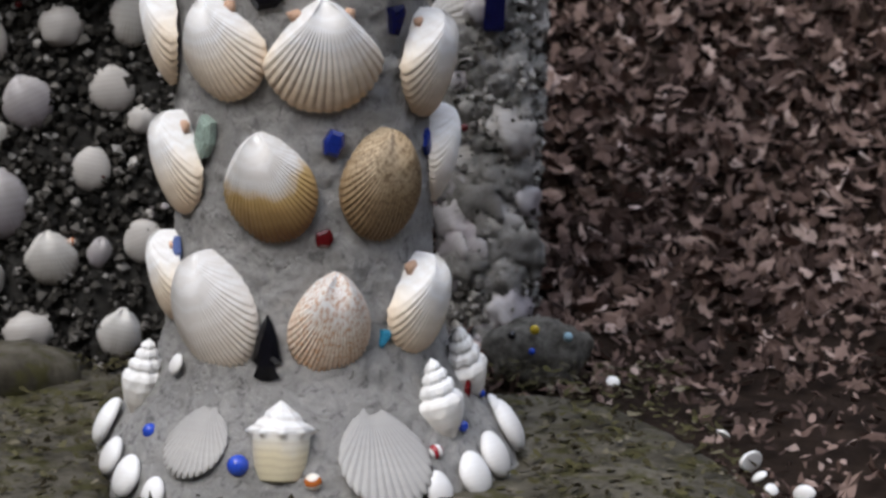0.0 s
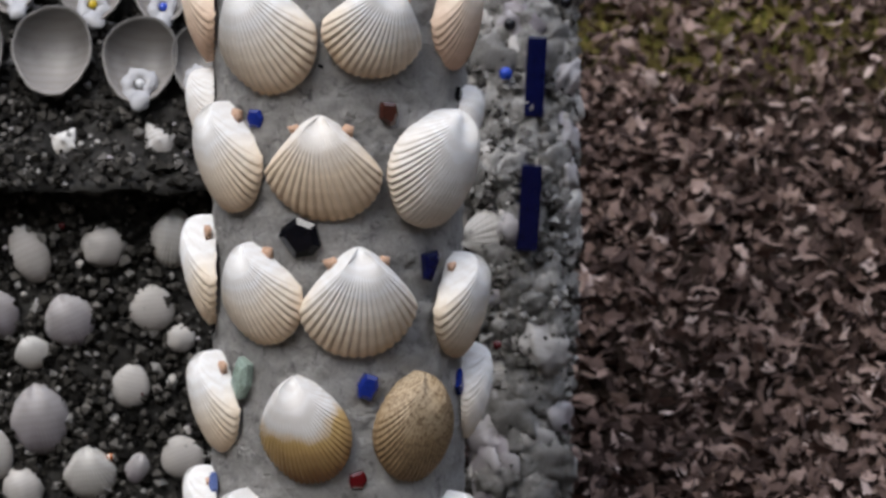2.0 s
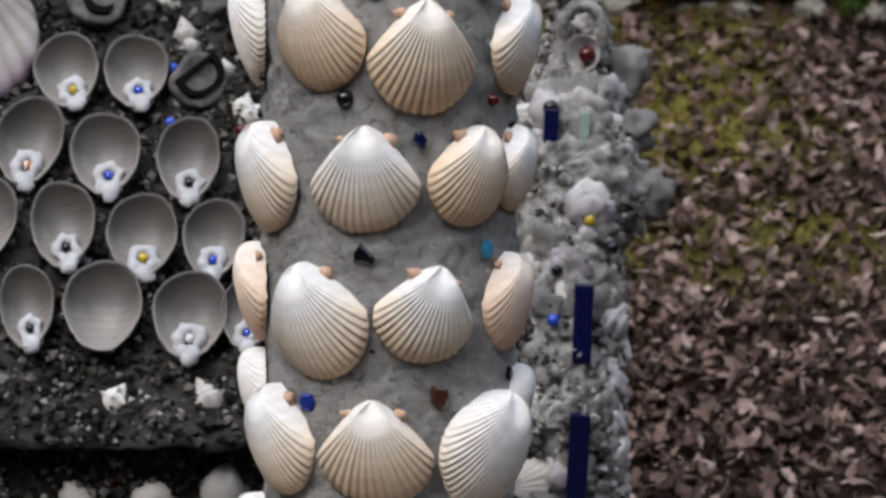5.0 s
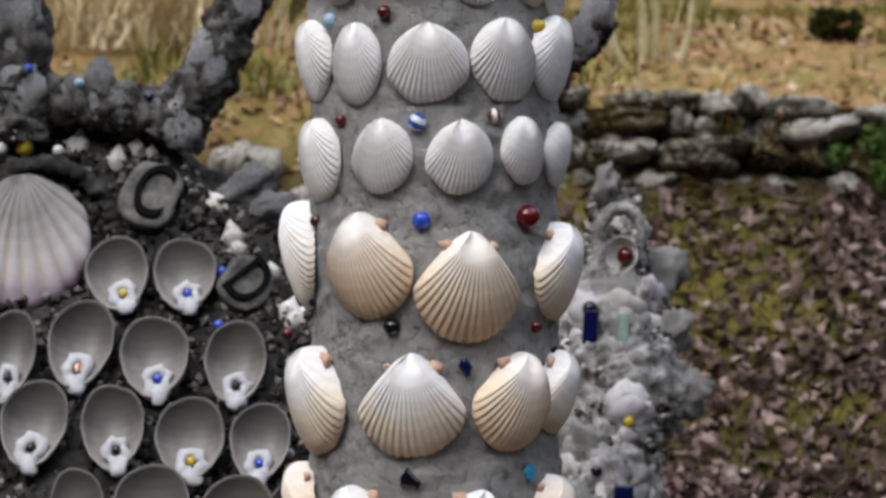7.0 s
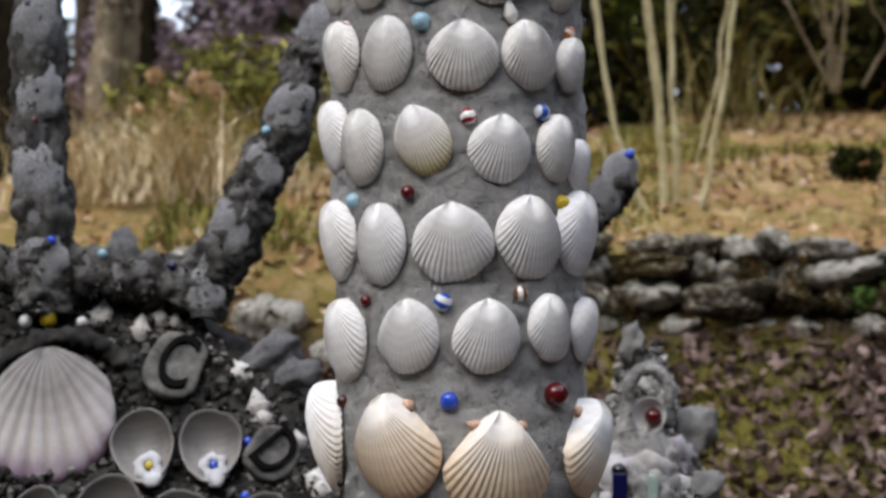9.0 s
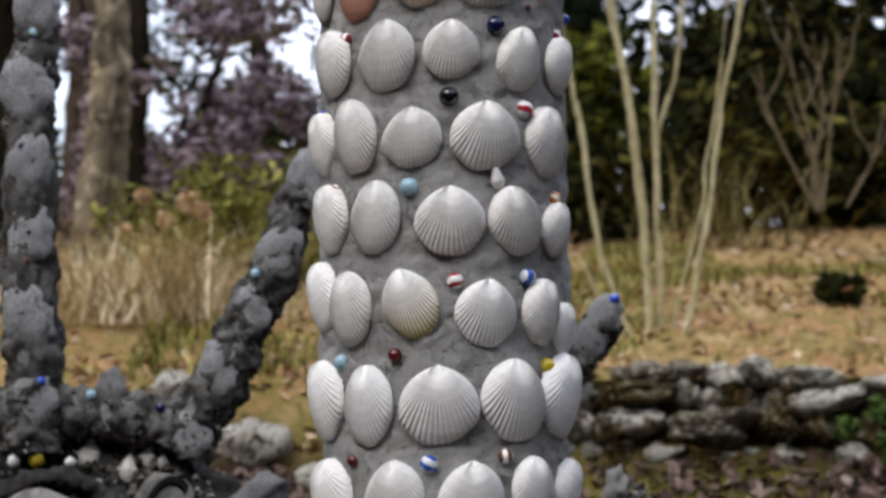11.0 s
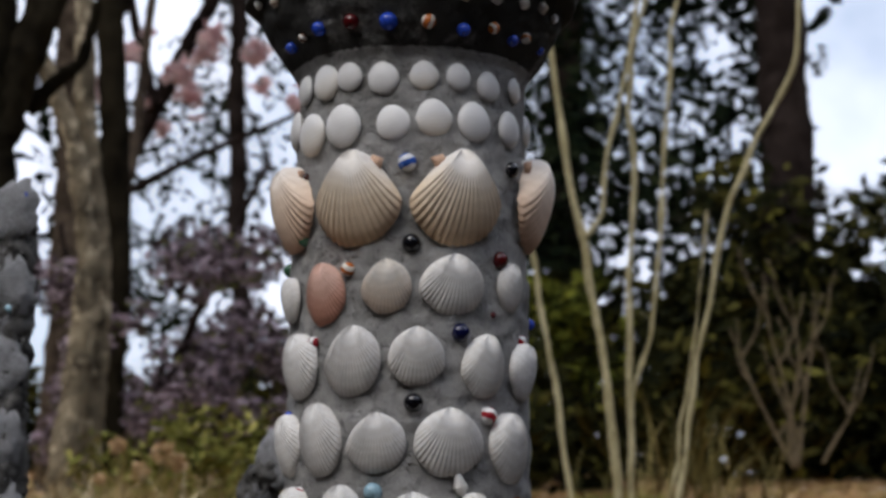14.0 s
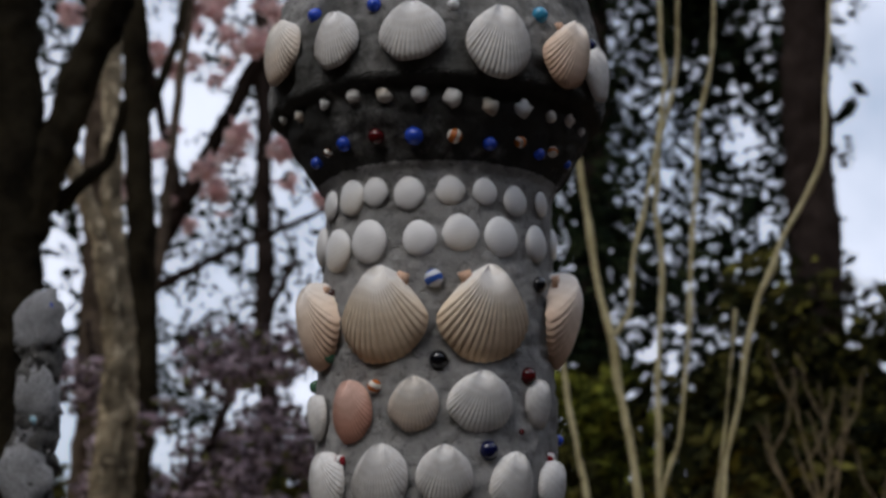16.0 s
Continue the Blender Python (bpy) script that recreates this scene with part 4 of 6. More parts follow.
for v in ground_me.vertices:
    att.data[v.index].value = moss_at(v.co.x, v.co.y)
ground = tagged(new("ground", ground_me), "leaf-strewn mossy garden ground rising behind the column", "ground", "", "structure")


def island_mat(name, stops, rough=0.8, sheer=0.0):
    """Many small pieces, each its own shade; sheer ones let light through."""
    m, n, l, b = setup(name, rough, spec=0.02)
    geo = n.new("ShaderNodeNewGeometry")
    c = ramp(n, l, geo.outputs["Random Per Island"], stops)
    g = ramp(n, l, noise_tex(n, l, 30.0, 4.0, 0.6, geo.outputs["Position"]), [(0.3, (0.7, 0.7, 0.7)), (0.7, (1.15, 1.15, 1.15))])
    c = mix(n, l, 1.0, c, g, "MULTIPLY")
    l.new(c, b.inputs["Base Color"])
    if sheer:
        thin, both = n.new("ShaderNodeBsdfTranslucent"), n.new("ShaderNodeMixShader")
        l.new(c, thin.inputs["Color"])
        both.inputs[0].default_value = sheer
        l.new(b.outputs[0], both.inputs[1])
        l.new(thin.outputs[0], both.inputs[2])
        l.new(both.outputs[0], n["Material Output"].inputs["Surface"])
    return m


def scatter(name, pieces, material, label, category, parent=None):
    """One mesh of many small pieces, each a (verts, faces) pair."""
    vs, fs = [], []
    for pv, pf in pieces:
        k = len(vs)
        vs.extend(pv)
        fs.extend([tuple(i + k for i in f) for f in pf])
    me = bpy.data.meshes.new(name)
    me.from_pydata(vs, [], fs)
    me.materials.append(material)
    ob = new(name, me)
    if parent:
        ob.parent = parent
        return tagged(ob, label, "", "", "stuff")
    return tagged(ob, label, category, "", "stuff")


def leaf(rnd, at, size, flat=0.35, lobes=5):
    """A curled, lobed dead leaf."""
    turn = Euler((rnd.gauss(0, flat), rnd.gauss(0, flat), rnd.uniform(0, 6.28))).to_matrix()
    pv = [Vector((0, 0, 0.06 * size))]
    n = lobes * 2
    curl = rnd.uniform(-0.5, 0.7)
    for i in range(n):
        a = 2 * math.pi * i / n
        r = size * (0.5 if i % 2 else 0.34) * rnd.uniform(0.62, 1.25)
        x, y = r * math.cos(a) * 1.35, r * math.sin(a) * 0.72
        pv.append(Vector((x, y, curl * (x * x + 2 * y * y) / size)))
    return [tuple(at + turn @ p) for p in pv], [(0, 1 + i, 1 + (i + 1) % n) for i in range(n)]


rnd = random.Random(3)
pieces = []
while len(pieces) < 22000:
    x, y = rnd.uniform(-0.8, 1.5), -0.35 + 3.05 * rnd.random() ** 1.1
    if x < 0.05 and y < 1.2 or y < 0.3 and (x < 0.36 or rnd.random() < 0.86) or y < 0.55 and rnd.random() < 0.45 or rnd.random() < moss_at(x, y) * 0.6:
        continue
    s = rnd.uniform(0.015, 0.037) * (0.7 if y < 0.5 else 1.0)
    pieces.append(leaf(rnd, Vector((x, y, ground_z(x, y) + rnd.uniform(0.002, 0.024))), s, 0.7, rnd.choice((5, 6, 6, 7))))
LITTER = island_mat("dead_leaves", [(0.0, (0.03, 0.020, 0.018)), (0.35, (0.10, 0.066, 0.056)), (0.7, (0.185, 0.126, 0.108)), (0.9, (0.28, 0.20, 0.172)), (1.0, (0.42, 0.33, 0.30))])
for _ in range(9000):
    x, y = rnd.uniform(-0.3, 1.3), rnd.uniform(-0.35, 2.0)
    if x < 0.05 and y < 1.2 or y < 0.28 and x < 0.37:
        continue
    pieces.append(leaf(rnd, Vector((x, y, ground_z(x, y) + rnd.uniform(0.002, 0.016))), rnd.uniform(0.006, 0.015), 0.6, 3))
while len(pieces) < 40000:
    x, y = rnd.gauss(0.4, 1.7), rnd.uniform(-1.6, 2.7)
    if -0.8 < x < 1.5 and y > -0.35 or abs(x) < 0.7 and y > -0.7 or x < 0.05 and 0.2 < y < 1.1:
        continue
    pieces.append(leaf(rnd, Vector((x, y, ground_z(x, y) + rnd.uniform(0.002, 0.02))), rnd.uniform(0.018, 0.04), 0.6, 5))
scatter("leaf_litter", pieces, LITTER, "brown curled dead leaves covering the bank", "leaves")
pieces = []
for k in range(10500):
    x, y = rnd.uniform(-2.2, 2.6), rnd.uniform(2.95, 8.0)
    if k > 9000:
        x, y = rnd.uniform(-0.9, -0.05), rnd.uniform(1.5, 3.1)
    pieces.append(leaf(rnd, Vector((x, y, ground_z(x, y) + 0.006)), rnd.uniform(0.014, 0.038), 0.3))
scatter("leaf_litter", pieces, island_mat("dry_leaves", [(0.0, (0.16, 0.085, 0.05)), (0.5, (0.42, 0.27, 0.15)), (0.9, (0.58, 0.43, 0.28)), (1.0, (0.75, 0.62, 0.56))]), "pale dry leaves on the upper slope", "leaves")


def blade(rnd, at, h, w, lean):
    a = rnd.uniform(0, 6.28)
    d = Vector((math.cos(a), math.sin(a), 0))
    s = Vector((-d.y, d.x, 0)) * w
    p0, p1, p2 = at, at + d * lean * h * 0.35 + Vector((0, 0, h * 0.6)), at + d * lean * h + Vector((0, 0, h))
    return [tuple(p0 - s), tuple(p0 + s), tuple(p1 + s * 0.8), tuple(p1 - s * 0.8), tuple(p2)], [(0, 1, 2, 3), (3, 2, 4)]


pieces = []
while len(pieces) < 8500:
    x, y = rnd.uniform(-0.9, 1.8), 0.3 + 2.4 * rnd.random()
    if moss_at(x, y) < 0.35 or y < 0.7 and rnd.random() < 0.8 or x < 0.05 and y < 1.2:
        continue
    pieces.append(blade(rnd, Vector((x, y, ground_z(x, y))), rnd.uniform(0.005, 0.016), 0.0022, 0.8))
scatter("moss", pieces, island_mat("moss_green", [(0.0, (0.05, 0.065, 0.012)), (0.5, (0.13, 0.125, 0.028)), (1.0, (0.25, 0.20, 0.07))]), "green and olive moss tufts between the leaves", "moss")


# ---- flat rocks under the column ----
ROCK = rocky("mossy_rock", (0.045, 0.040, 0.030), (0.14, 0.127, 0.10), 17.0, 80.0, 0.95, 0.009, (0.062, 0.058, 0.026))


def block(seed, power=2.7, rough=0.55):
    """A fieldstone: blunt corners, worn faces."""
    bm = bmesh.new()
    bmesh.ops.create_icosphere(bm, subdivisions=3, radius=0.5)
    off = Vector((seed * 5.1, seed * 2.3, seed))
    for v in bm.verts:
        d = v.co.normalized()
        k = (abs(d.x) ** power + abs(d.y) ** power + abs(d.z) ** power) ** (-1 / power)
        v.co = d * 0.5 * k * (1 + rough * noise.noise(d * 1.4 + off) + rough * 0.5 * noise.noise(d * 4 + off))
    return bm


def slab(seed, cx, cy, rx, ry, top, thick, label, mat=ROCK):
    """A flat boulder with a ragged rim."""
    bm = bmesh.new()
    rows, seg = [], 110
    off = Vector((seed * 3.7, seed, 0))
    for r, z in ((0.02, 0), (0.1, 0), (0.2, 0), (0.3, 0.0), (0.4, 0), (0.5, 0.0), (0.6, 0), (0.7, -0.001), (0.8, -0.002), (0.9, -0.004), (0.97, -0.010), (1.0, -0.022), (0.99, -0.6 * thick), (0.93, -thick)):
        row = []
        for i in range(seg):
            a = 2 * math.pi * i / seg
            k = r * (1 + 0.10 * noise.noise(Vector((math.cos(a) * 1.5, math.sin(a) * 1.5, 0)) + off) + 0.03 * noise.noise(Vector((math.cos(a) * 6, math.sin(a) * 6, 0)) + off))
            x, y = cx + rx * k * math.cos(a), cy + ry * k * math.sin(a)
            row.append((x, y, top + z + 0.008 * noise.noise((x * 9, y * 9, seed)) + 0.004 * noise.noise((x * 30, y * 30, seed)) + 0.002 * noise.noise((x * 80, y * 80, seed))))
        rows.append(row)
    vs = grid_mesh(bm, rows, True)
    bm.faces.new(vs[0])
    bm.faces.new(vs[-1])
    return tagged(new("flat_rock", mesh_of("flat_rock", bm, mat)), label, "rock", "flat rocks under the column")


slab(1, 0.14, -0.05, 0.235, 0.27, 0.04, 0.12, "flat greenish rock under the column foot")
slab(2, 0.10, -0.36, 0.20, 0.22, 0.045, 0.10, "paler flat rock in front of the column foot", rocky("pale_rock", (0.13, 0.12, 0.10), (0.25, 0.23, 0.20), 9.0, 60.0))
slab(3, -0.30, 0.17, 0.17, 0.13, 0.055, 0.10, "mossy layered rock beside the shell wall")
slab(4, -0.32, -0.06, 0.17, 0.15, 0.05, 0.12, "mossy flat rock beside the column")
slab(6, -0.36, 0.20, 0.14, 0.07, 0.085, 0.05, "thin mossy rock layer beside the shell wall")
slab(7, -0.27, -0.16, 0.12, 0.10, 0.055, 0.08, "split brown rock layer beside the column")
slab(5, -0.16, -0.24, 0.15, 0.12, 0.03, 0.10, "cracked grey flat rock before the column")
CRUMB = island_mat("rock_crumbs", [(0.0, (0.02, 0.016, 0.010)), (0.4, (0.05, 0.044, 0.024)), (0.75, (0.075, 0.07, 0.03)), (1.0, (0.16, 0.14, 0.11))], 0.95)
pieces = []
for _ in range(5200):
    x, y = rnd.uniform(-0.48, 0.38), rnd.uniform(-0.3, 0.30)
    if abs(x) < 0.16 and abs(y) < 0.2:
        continue
    z = 0.042 if x > 0 else 0.055
    pieces.append(leaf(rnd, Vector((x, y, z + rnd.uniform(-0.002, 0.005))), rnd.choice((0.004, 0.006, 0.008, 0.012)), 0.25, 3))
scatter("rock_crumbs", pieces, CRUMB, "moss flecks, crumbs and bark bits on the flat rocks", "debris")
for i, (x, y, z, s) in enumerate(SLAB_SHELLS):
    s *= 0.62
    ob = new("clam_shell", OVAL_TALL)
    ob.matrix_world = pose(x, y, 0.045 + s * 0.12, -70, (i * 40) % 90, i * 70) @ Matrix.Diagonal((s, s, s * 1.1, 1))
    tagged(ob, "small white clam shell lying on the rock's edge", "shell", "loose shells")


# ---- the low stone wall ----
STONES = [rocky("wall_stone_" + k, d, l, 5.0, 26.0, 0.95, 0.05, s) for k, d, l, s in (
    ("grey", (0.03, 0.025, 0.015), (0.17, 0.145, 0.10), (0.48, 0.45, 0.38)), ("pale", (0.24, 0.22, 0.17), (0.66, 0.63, 0.56), (0.05, 0.04, 0.016)), ("mossy", (0.02, 0.015, 0.006), (0.11, 0.075, 0.024), (0.34, 0.31, 0.24)))]
wall = thing("stone_wall", "low dry-stacked wall of mossy pale fieldstones on the bank", "stone wall")
bm = bmesh.new()
bmesh.ops.create_cube(bm, size=1.0, matrix=pose(1.6, 2.90, 0.955) @ Matrix.Diagonal((3.6, 0.2, 0.36, 1)))
part("core", bm, rocky("wall_soil", (0.008, 0.006, 0.003), (0.06, 0.042, 0.014), 12, 50), wall, "dark mossy soil core", None, False)
LUMPS = [mesh_of("stone", block(s), STONES[(1, 1, 0, 1, 2, 1, 0, 1, 2)[s]]) for s in range(9)]
for course, (low, tall) in enumerate(((0.972, 0.07), (1.035, 0.07), (1.095, 0.062), (1.145, 0.05))):
    x = -0.2 + 0.03 * course
    while x < 3.3:
        w = rnd.choice((0.05, 0.07, 0.10, 0.16)) * rnd.uniform(0.85, 1.2)
        h = tall * rnd.uniform(0.75, 1.15)
        m = pose(x + w / 2, 2.775 + rnd.uniform(-0.03, 0.03), low + rnd.uniform(-0.014, 0.010), rnd.uniform(-10, 10), rnd.uniform(-9, 9), rnd.uniform(-20, 20)) @ Matrix.Diagonal((w * 0.97, 0.13, h, 1))
        if rnd.random() > (0.03, 0.05, 0.06, 0.45)[course]:
            part("stone", LUMPS[rnd.randrange(9)], None, wall, "", m)
        x += w
for i, (x, y, s) in enumerate(((-0.40, 2.75, 0.15), (-0.58, 2.9, 0.12), (-0.27, 2.65, 0.10))):
    ob = new("boulder", mesh_of("boulder", lump(20 + i, 3, 0.3, (1, 0.8, 0.7)), STONES[1]))
    ob.matrix_world = pose(x, y, ground_z(x, y) + s * 0.15, 0, 0, i * 50) @ Matrix.Diagonal((s, s, s, 1))
    tagged(ob, "pale weathered boulder half sunk in the bank", "boulder", "boulders")


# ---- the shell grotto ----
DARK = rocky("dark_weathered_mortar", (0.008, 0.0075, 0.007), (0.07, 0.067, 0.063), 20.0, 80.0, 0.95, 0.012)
DUST = {
    "a": shell_mat("dusty_grey_shell", (0.36, 0.335, 0.32), (0.46, 0.44, 0.42), (0.55, 0.53, 0.51), 0.3),
    "b": shell_mat("dusty_white_shell", (0.52, 0.49, 0.45), (0.62, 0.60, 0.57), (0.70, 0.69, 0.67), 0.3),
    "c": shell_mat("dusty_mauve_shell", (0.30, 0.27, 0.29), (0.44, 0.41, 0.44), (0.52, 0.50, 0.51), 0.3),
}
grotto = thing("shell_grotto", "weathered dark mortar grotto set with cup shells, scallop and lettered tiles", "garden ornament")


def rough_prism(sections, amp, freq, seed):
    """A closed solid through sections of equal length, roughened."""
    bm = bmesh.new()
    rows = []
    for sec in sections:
        row = []
        for p in sec:
            q = Vector(p)
            s = Vector((seed, seed * 2, 0))
            d = Vector((noise.noise(q * freq + s), noise.noise(q * freq + s + Vector((9, 0, 0))), noise.noise(q * freq + s + Vector((0, 9, 0)))))
            e = Vector((noise.noise(q * freq * 3.1 + s), noise.noise(q * freq * 3.1 + s + Vector((5, 0, 0))), noise.noise(q * freq * 3.1 + s + Vector((0, 5, 0)))))
            row.append(tuple(q + d * amp + e * amp * 0.6))
        rows.append(row)
    vs = grid_mesh(bm, rows, True)
    bm.faces.new(vs[0])
    bm.faces.new(vs[-1])
    return bm


def lerp_loop(corners, counts):
    out = []
    for i, (a, n) in enumerate(zip(corners, counts)):
        b = corners[(i + 1) % len(corners)]
        out += [tuple(a[j] + (b[j] - a[j]) * k / n for j in range(3)) for k in range(n)]
    return out


secs = [lerp_loop([(x, 0.41, -0.12), (x, 0.41, 0.43), (x, 0.62, 0.43), (x, 0.62, -0.12)], (50, 8, 10, 4)) for x in [-1.4 + 0.012 * i for i in range(122)]]
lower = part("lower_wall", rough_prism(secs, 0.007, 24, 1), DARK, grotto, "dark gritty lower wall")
RIM_X, RIM_Z = [p[0] for p in RIM] + [-0.04, 0.05], [p[2] for p in RIM] + [0.58, 0.52]


def slope_y(z):
    return 0.414 + 0.77 * (z - 0.5)


secs = []
for i in range(112):
    x = -1.3 + 0.012 * i
    zt = float(np.interp(x, RIM_X, RIM_Z))
    secs.append(lerp_loop([(x, 0.365, 0.437), (x, slope_y(zt), zt), (x, slope_y(zt) + 0.2, zt), (x, slope_y(zt) + 0.25, 0.40), (x, 0.45, 0.43)], (56, 10, 10, 8, 6)))
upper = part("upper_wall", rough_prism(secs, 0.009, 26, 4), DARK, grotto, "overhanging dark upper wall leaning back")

LOWS = [mesh_of("clam_shell", oval_shell(11), DUST["a"]), mesh_of("cockle_shell", valve(0.95, 0.35, 20, 0.012, 0, 1.9, False, 9, 0.06, 3), DUST["b"]),
        mesh_of("cockle_shell", valve(0.98, 0.38, 24, 0.008, 0.1, 2.4, False, 9, 0.08, 4), DUST["c"]), mesh_of("clam_shell", lump(31, 3, 0.18, (0.9, 0.7, 0.9)), DUST["a"])]
for i, (x, z, w, h) in enumerate(LOW_SHELLS):
    m = pose(x, 0.405, z, 0, (i * 67) % 50 - 25, 0) @ Matrix.Diagonal((w * 1.05, max(w, h) * 0.8, h * 1.0, 1))
    part("wall_shell", LOWS[(0, 3, 1, 2)[i % 4]], None, lower, "", m)
for i in range(42):
    x, z, s = rnd.uniform(-0.95, -0.42), rnd.uniform(0.02, 0.40), rnd.uniform(0.03, 0.055)
    part("wall_shell", LOWS[i % 4], None, lower, "", pose(x, 0.405, z, 0, (i * 67) % 90 - 45, 0) @ Matrix.Diagonal((s, s * 0.8, s, 1)))
for i, (x, z) in enumerate(((-0.243, 0.152), (-0.30, 0.17), (-0.29, 0.395), (-0.36, 0.34), (-0.21, 0.22))):
    bm = bmesh.new()
    bmesh.ops.create_uvsphere(bm, u_segments=10, v_segments=6, radius=0.004)
    part("bead", bm, GLASS["oRRWR"[i]], lower, "", pose(x, 0.402, z))
GRIT = [mesh_of("pebble", lump(50 + i, 1, 0.3), m, False) for i, m in enumerate((DARK, DUST["a"], DARK, DUST["c"]))]
for i in range(260):
    x, z, s = rnd.uniform(-0.5, -0.1), rnd.uniform(-0.02, 0.42), rnd.uniform(0.004, 0.012)
    part("pebble", GRIT[rnd.choice((0, 0, 0, 2, 2, 1, 3))], None, lower, "", pose(x, 0.406, z, i * 31, i * 17, 0) @ Matrix.Diagonal((s, s, s, 1)))

# shade of the cups' upper inside is put into the darker top colour
SHADED_INSIDE = shell_mat("cup_inside_with_shade", (0.27, 0.25, 0.235), (0.25, 0.235, 0.22), (0.105, 0.098, 0.093), 0.5)
FRAG = shell_mat("white_fragment", (0.36, 0.365, 0.39), (0.46, 0.465, 0.49), (0.50, 0.505, 0.53), 0.3)


def cup(seed):
    """A hollow oval valve, opening towards -y, one unit high, with a thick lip."""
    bm = bmesh.new()
    rows, seg = [], 36
    for r, y in ((0.8, 0.30), (1.0, 0.02), (1.01, -0.05), (0.97, -0.055), (0.92, 0.0), (0.74, 0.13), (0.45, 0.21), (0.2, 0.24), (0.02, 0.245)):
        row = []
        for i in range(seg):
            a = 2 * math.pi * i / seg
            k = r * 0.5 * (1 + 0.07 * noise.noise((math.cos(a) * 1.3 + seed, math.sin(a) * 1.3, 0)) + 0.035 * noise.noise((math.cos(a) * 6 + seed, math.sin(a) * 6, r)))
            x, z = k * math.cos(a) * (0.80 + 0.10 * math.sin(a)), k * math.sin(a)
            row.append((x, y, z))
        rows.append(row)
    vs = grid_mesh(bm, rows, True)
    bm.faces.new(vs[-1])
    return bm


def holder(seed):
    """A broken white shell top with a hole through it, facing -y, one unit across."""
    bm = bmesh.new()
    rows = []
    for r, y in ((0.50, 0.30), (0.52, 0.0), (0.42, -0.12), (0.30, -0.15), (0.19, -0.08), (0.15, 0.14)):
        row = []
        for i in range(20):
            a = 2 * math.pi * i / 20
            lift = 0.16 * noise.noise((math.cos(a) * 2.2, math.sin(a) * 2.2 + seed * 3, r * 5))
            k = r * (1 + 0.45 * noise.noise((math.cos(a) * 1.7 + seed * 5, math.sin(a) * 1.7, r * 1.5)))
            tail = 1 + (0.55 if r > 0.4 else 0.15) * max(0.0, -math.sin(a)) ** 2
            row.append((k * math.cos(a), y + lift, k * math.sin(a) * tail))
        rows.append(row)
    grid_mesh(bm, rows, True)
    return bm


CUPS = [mesh_of("cup_shell", cup(s), SHADED_INSIDE) for s in range(3)]
HOLDERS = [mesh_of("shell_fragment", holder(k), FRAG) for k in range(3)]
FRAGS = [mesh_of("shell_fragment", lump(60 + s, 2, 0.6, (1, 0.6, 1), 2.0), FRAG) for s in range(3)]
# K: black ball put in as the darkness of an empty hole
BEAD_HOLE_C = "YBKoBKKKYBKxxKKB"
for i, (x, y, z, w, h) in enumerate(CUP_SHELLS):
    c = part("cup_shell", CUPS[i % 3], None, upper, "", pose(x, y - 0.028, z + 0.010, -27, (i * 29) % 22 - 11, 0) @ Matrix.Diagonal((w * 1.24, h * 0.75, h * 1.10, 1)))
    if i == 11:
        continue
    part("shell_fragment", HOLDERS[i % 3], None, c, "", pose(0.03, 0.05, -0.26, 0, (i * 23) % 50 - 25, 0) @ Matrix.Diagonal((0.36, 0.30, 0.34, 1)))
    part("shell_fragment", FRAGS[(i + 1) % 3], None, c, "", pose(0.06, -0.02, -0.47, 0, i * 70, 0) @ Matrix.Diagonal((0.26, 0.22, 0.20, 1)))
    bm = bmesh.new()
    bmesh.ops.create_uvsphere(bm, u_segments=12, v_segments=8, radius=0.055)
    part("bead", bm, GLASS[BEAD_HOLE_C[i]], c, "", pose(0.03, 0.05, -0.25))

# beak colour is darkened to carry the shade under the arch rib
big = valve_mat("purple_rimmed_shaded_scallop", (0.27, 0.20, 0.27), (0.52, 0.50, 0.50), (0.22, 0.21, 0.205), (0.35, 0.78, 0.95), 0.5)
for x, y, z, w, h in SCALLOP_AT:
    part("scallop_shell", valve(1.12, 0.16, 11, 0.030, 0, 3.2, False, 16, 0.02, 2), big, upper, "large pale scallop with a purple rim and shade painted into its top", pose(x - 0.006, y - 0.026, z, -22, -4, 0) @ Matrix.Diagonal((w * 1.02, h, h * 1.06, 1)))
    bm = bmesh.new()
    rows = []
    for k in range(65):
        a = math.pi * (0.02 + 0.96 * k / 64)
        c, s = math.cos(a), math.sin(a)
        q = [(b, 0.011 + 0.009 * noise.noise((k * 0.6, math.cos(b) * 1.5, math.sin(b) * 1.5))) for b in [2 * math.pi * j / 10 for j in range(10)]]
        rows.append([(x + (w * 0.68 + g * math.cos(b)) * c, y + 0.02 + 1.4 * g * math.sin(b) + 0.5 * h * s * 0.3, z + 0.01 + (h * 0.52 + g * math.cos(b)) * s) for b, g in q])
    grid_mesh(bm, rows, True)
    part("arch_rib", bm, DARK, upper, "dark arched rib over the scallop")

TILE = rocky("grey_tile", (0.045, 0.043, 0.04), (0.21, 0.20, 0.185), 38, 90, 0.9, 0.006)
LETTER = setup("black_paint", 0.95, 0.0, 0.05)[0]
LETTER.node_tree.nodes["Principled BSDF"].inputs["Base Color"].default_value = (0.006, 0.006, 0.006, 1)
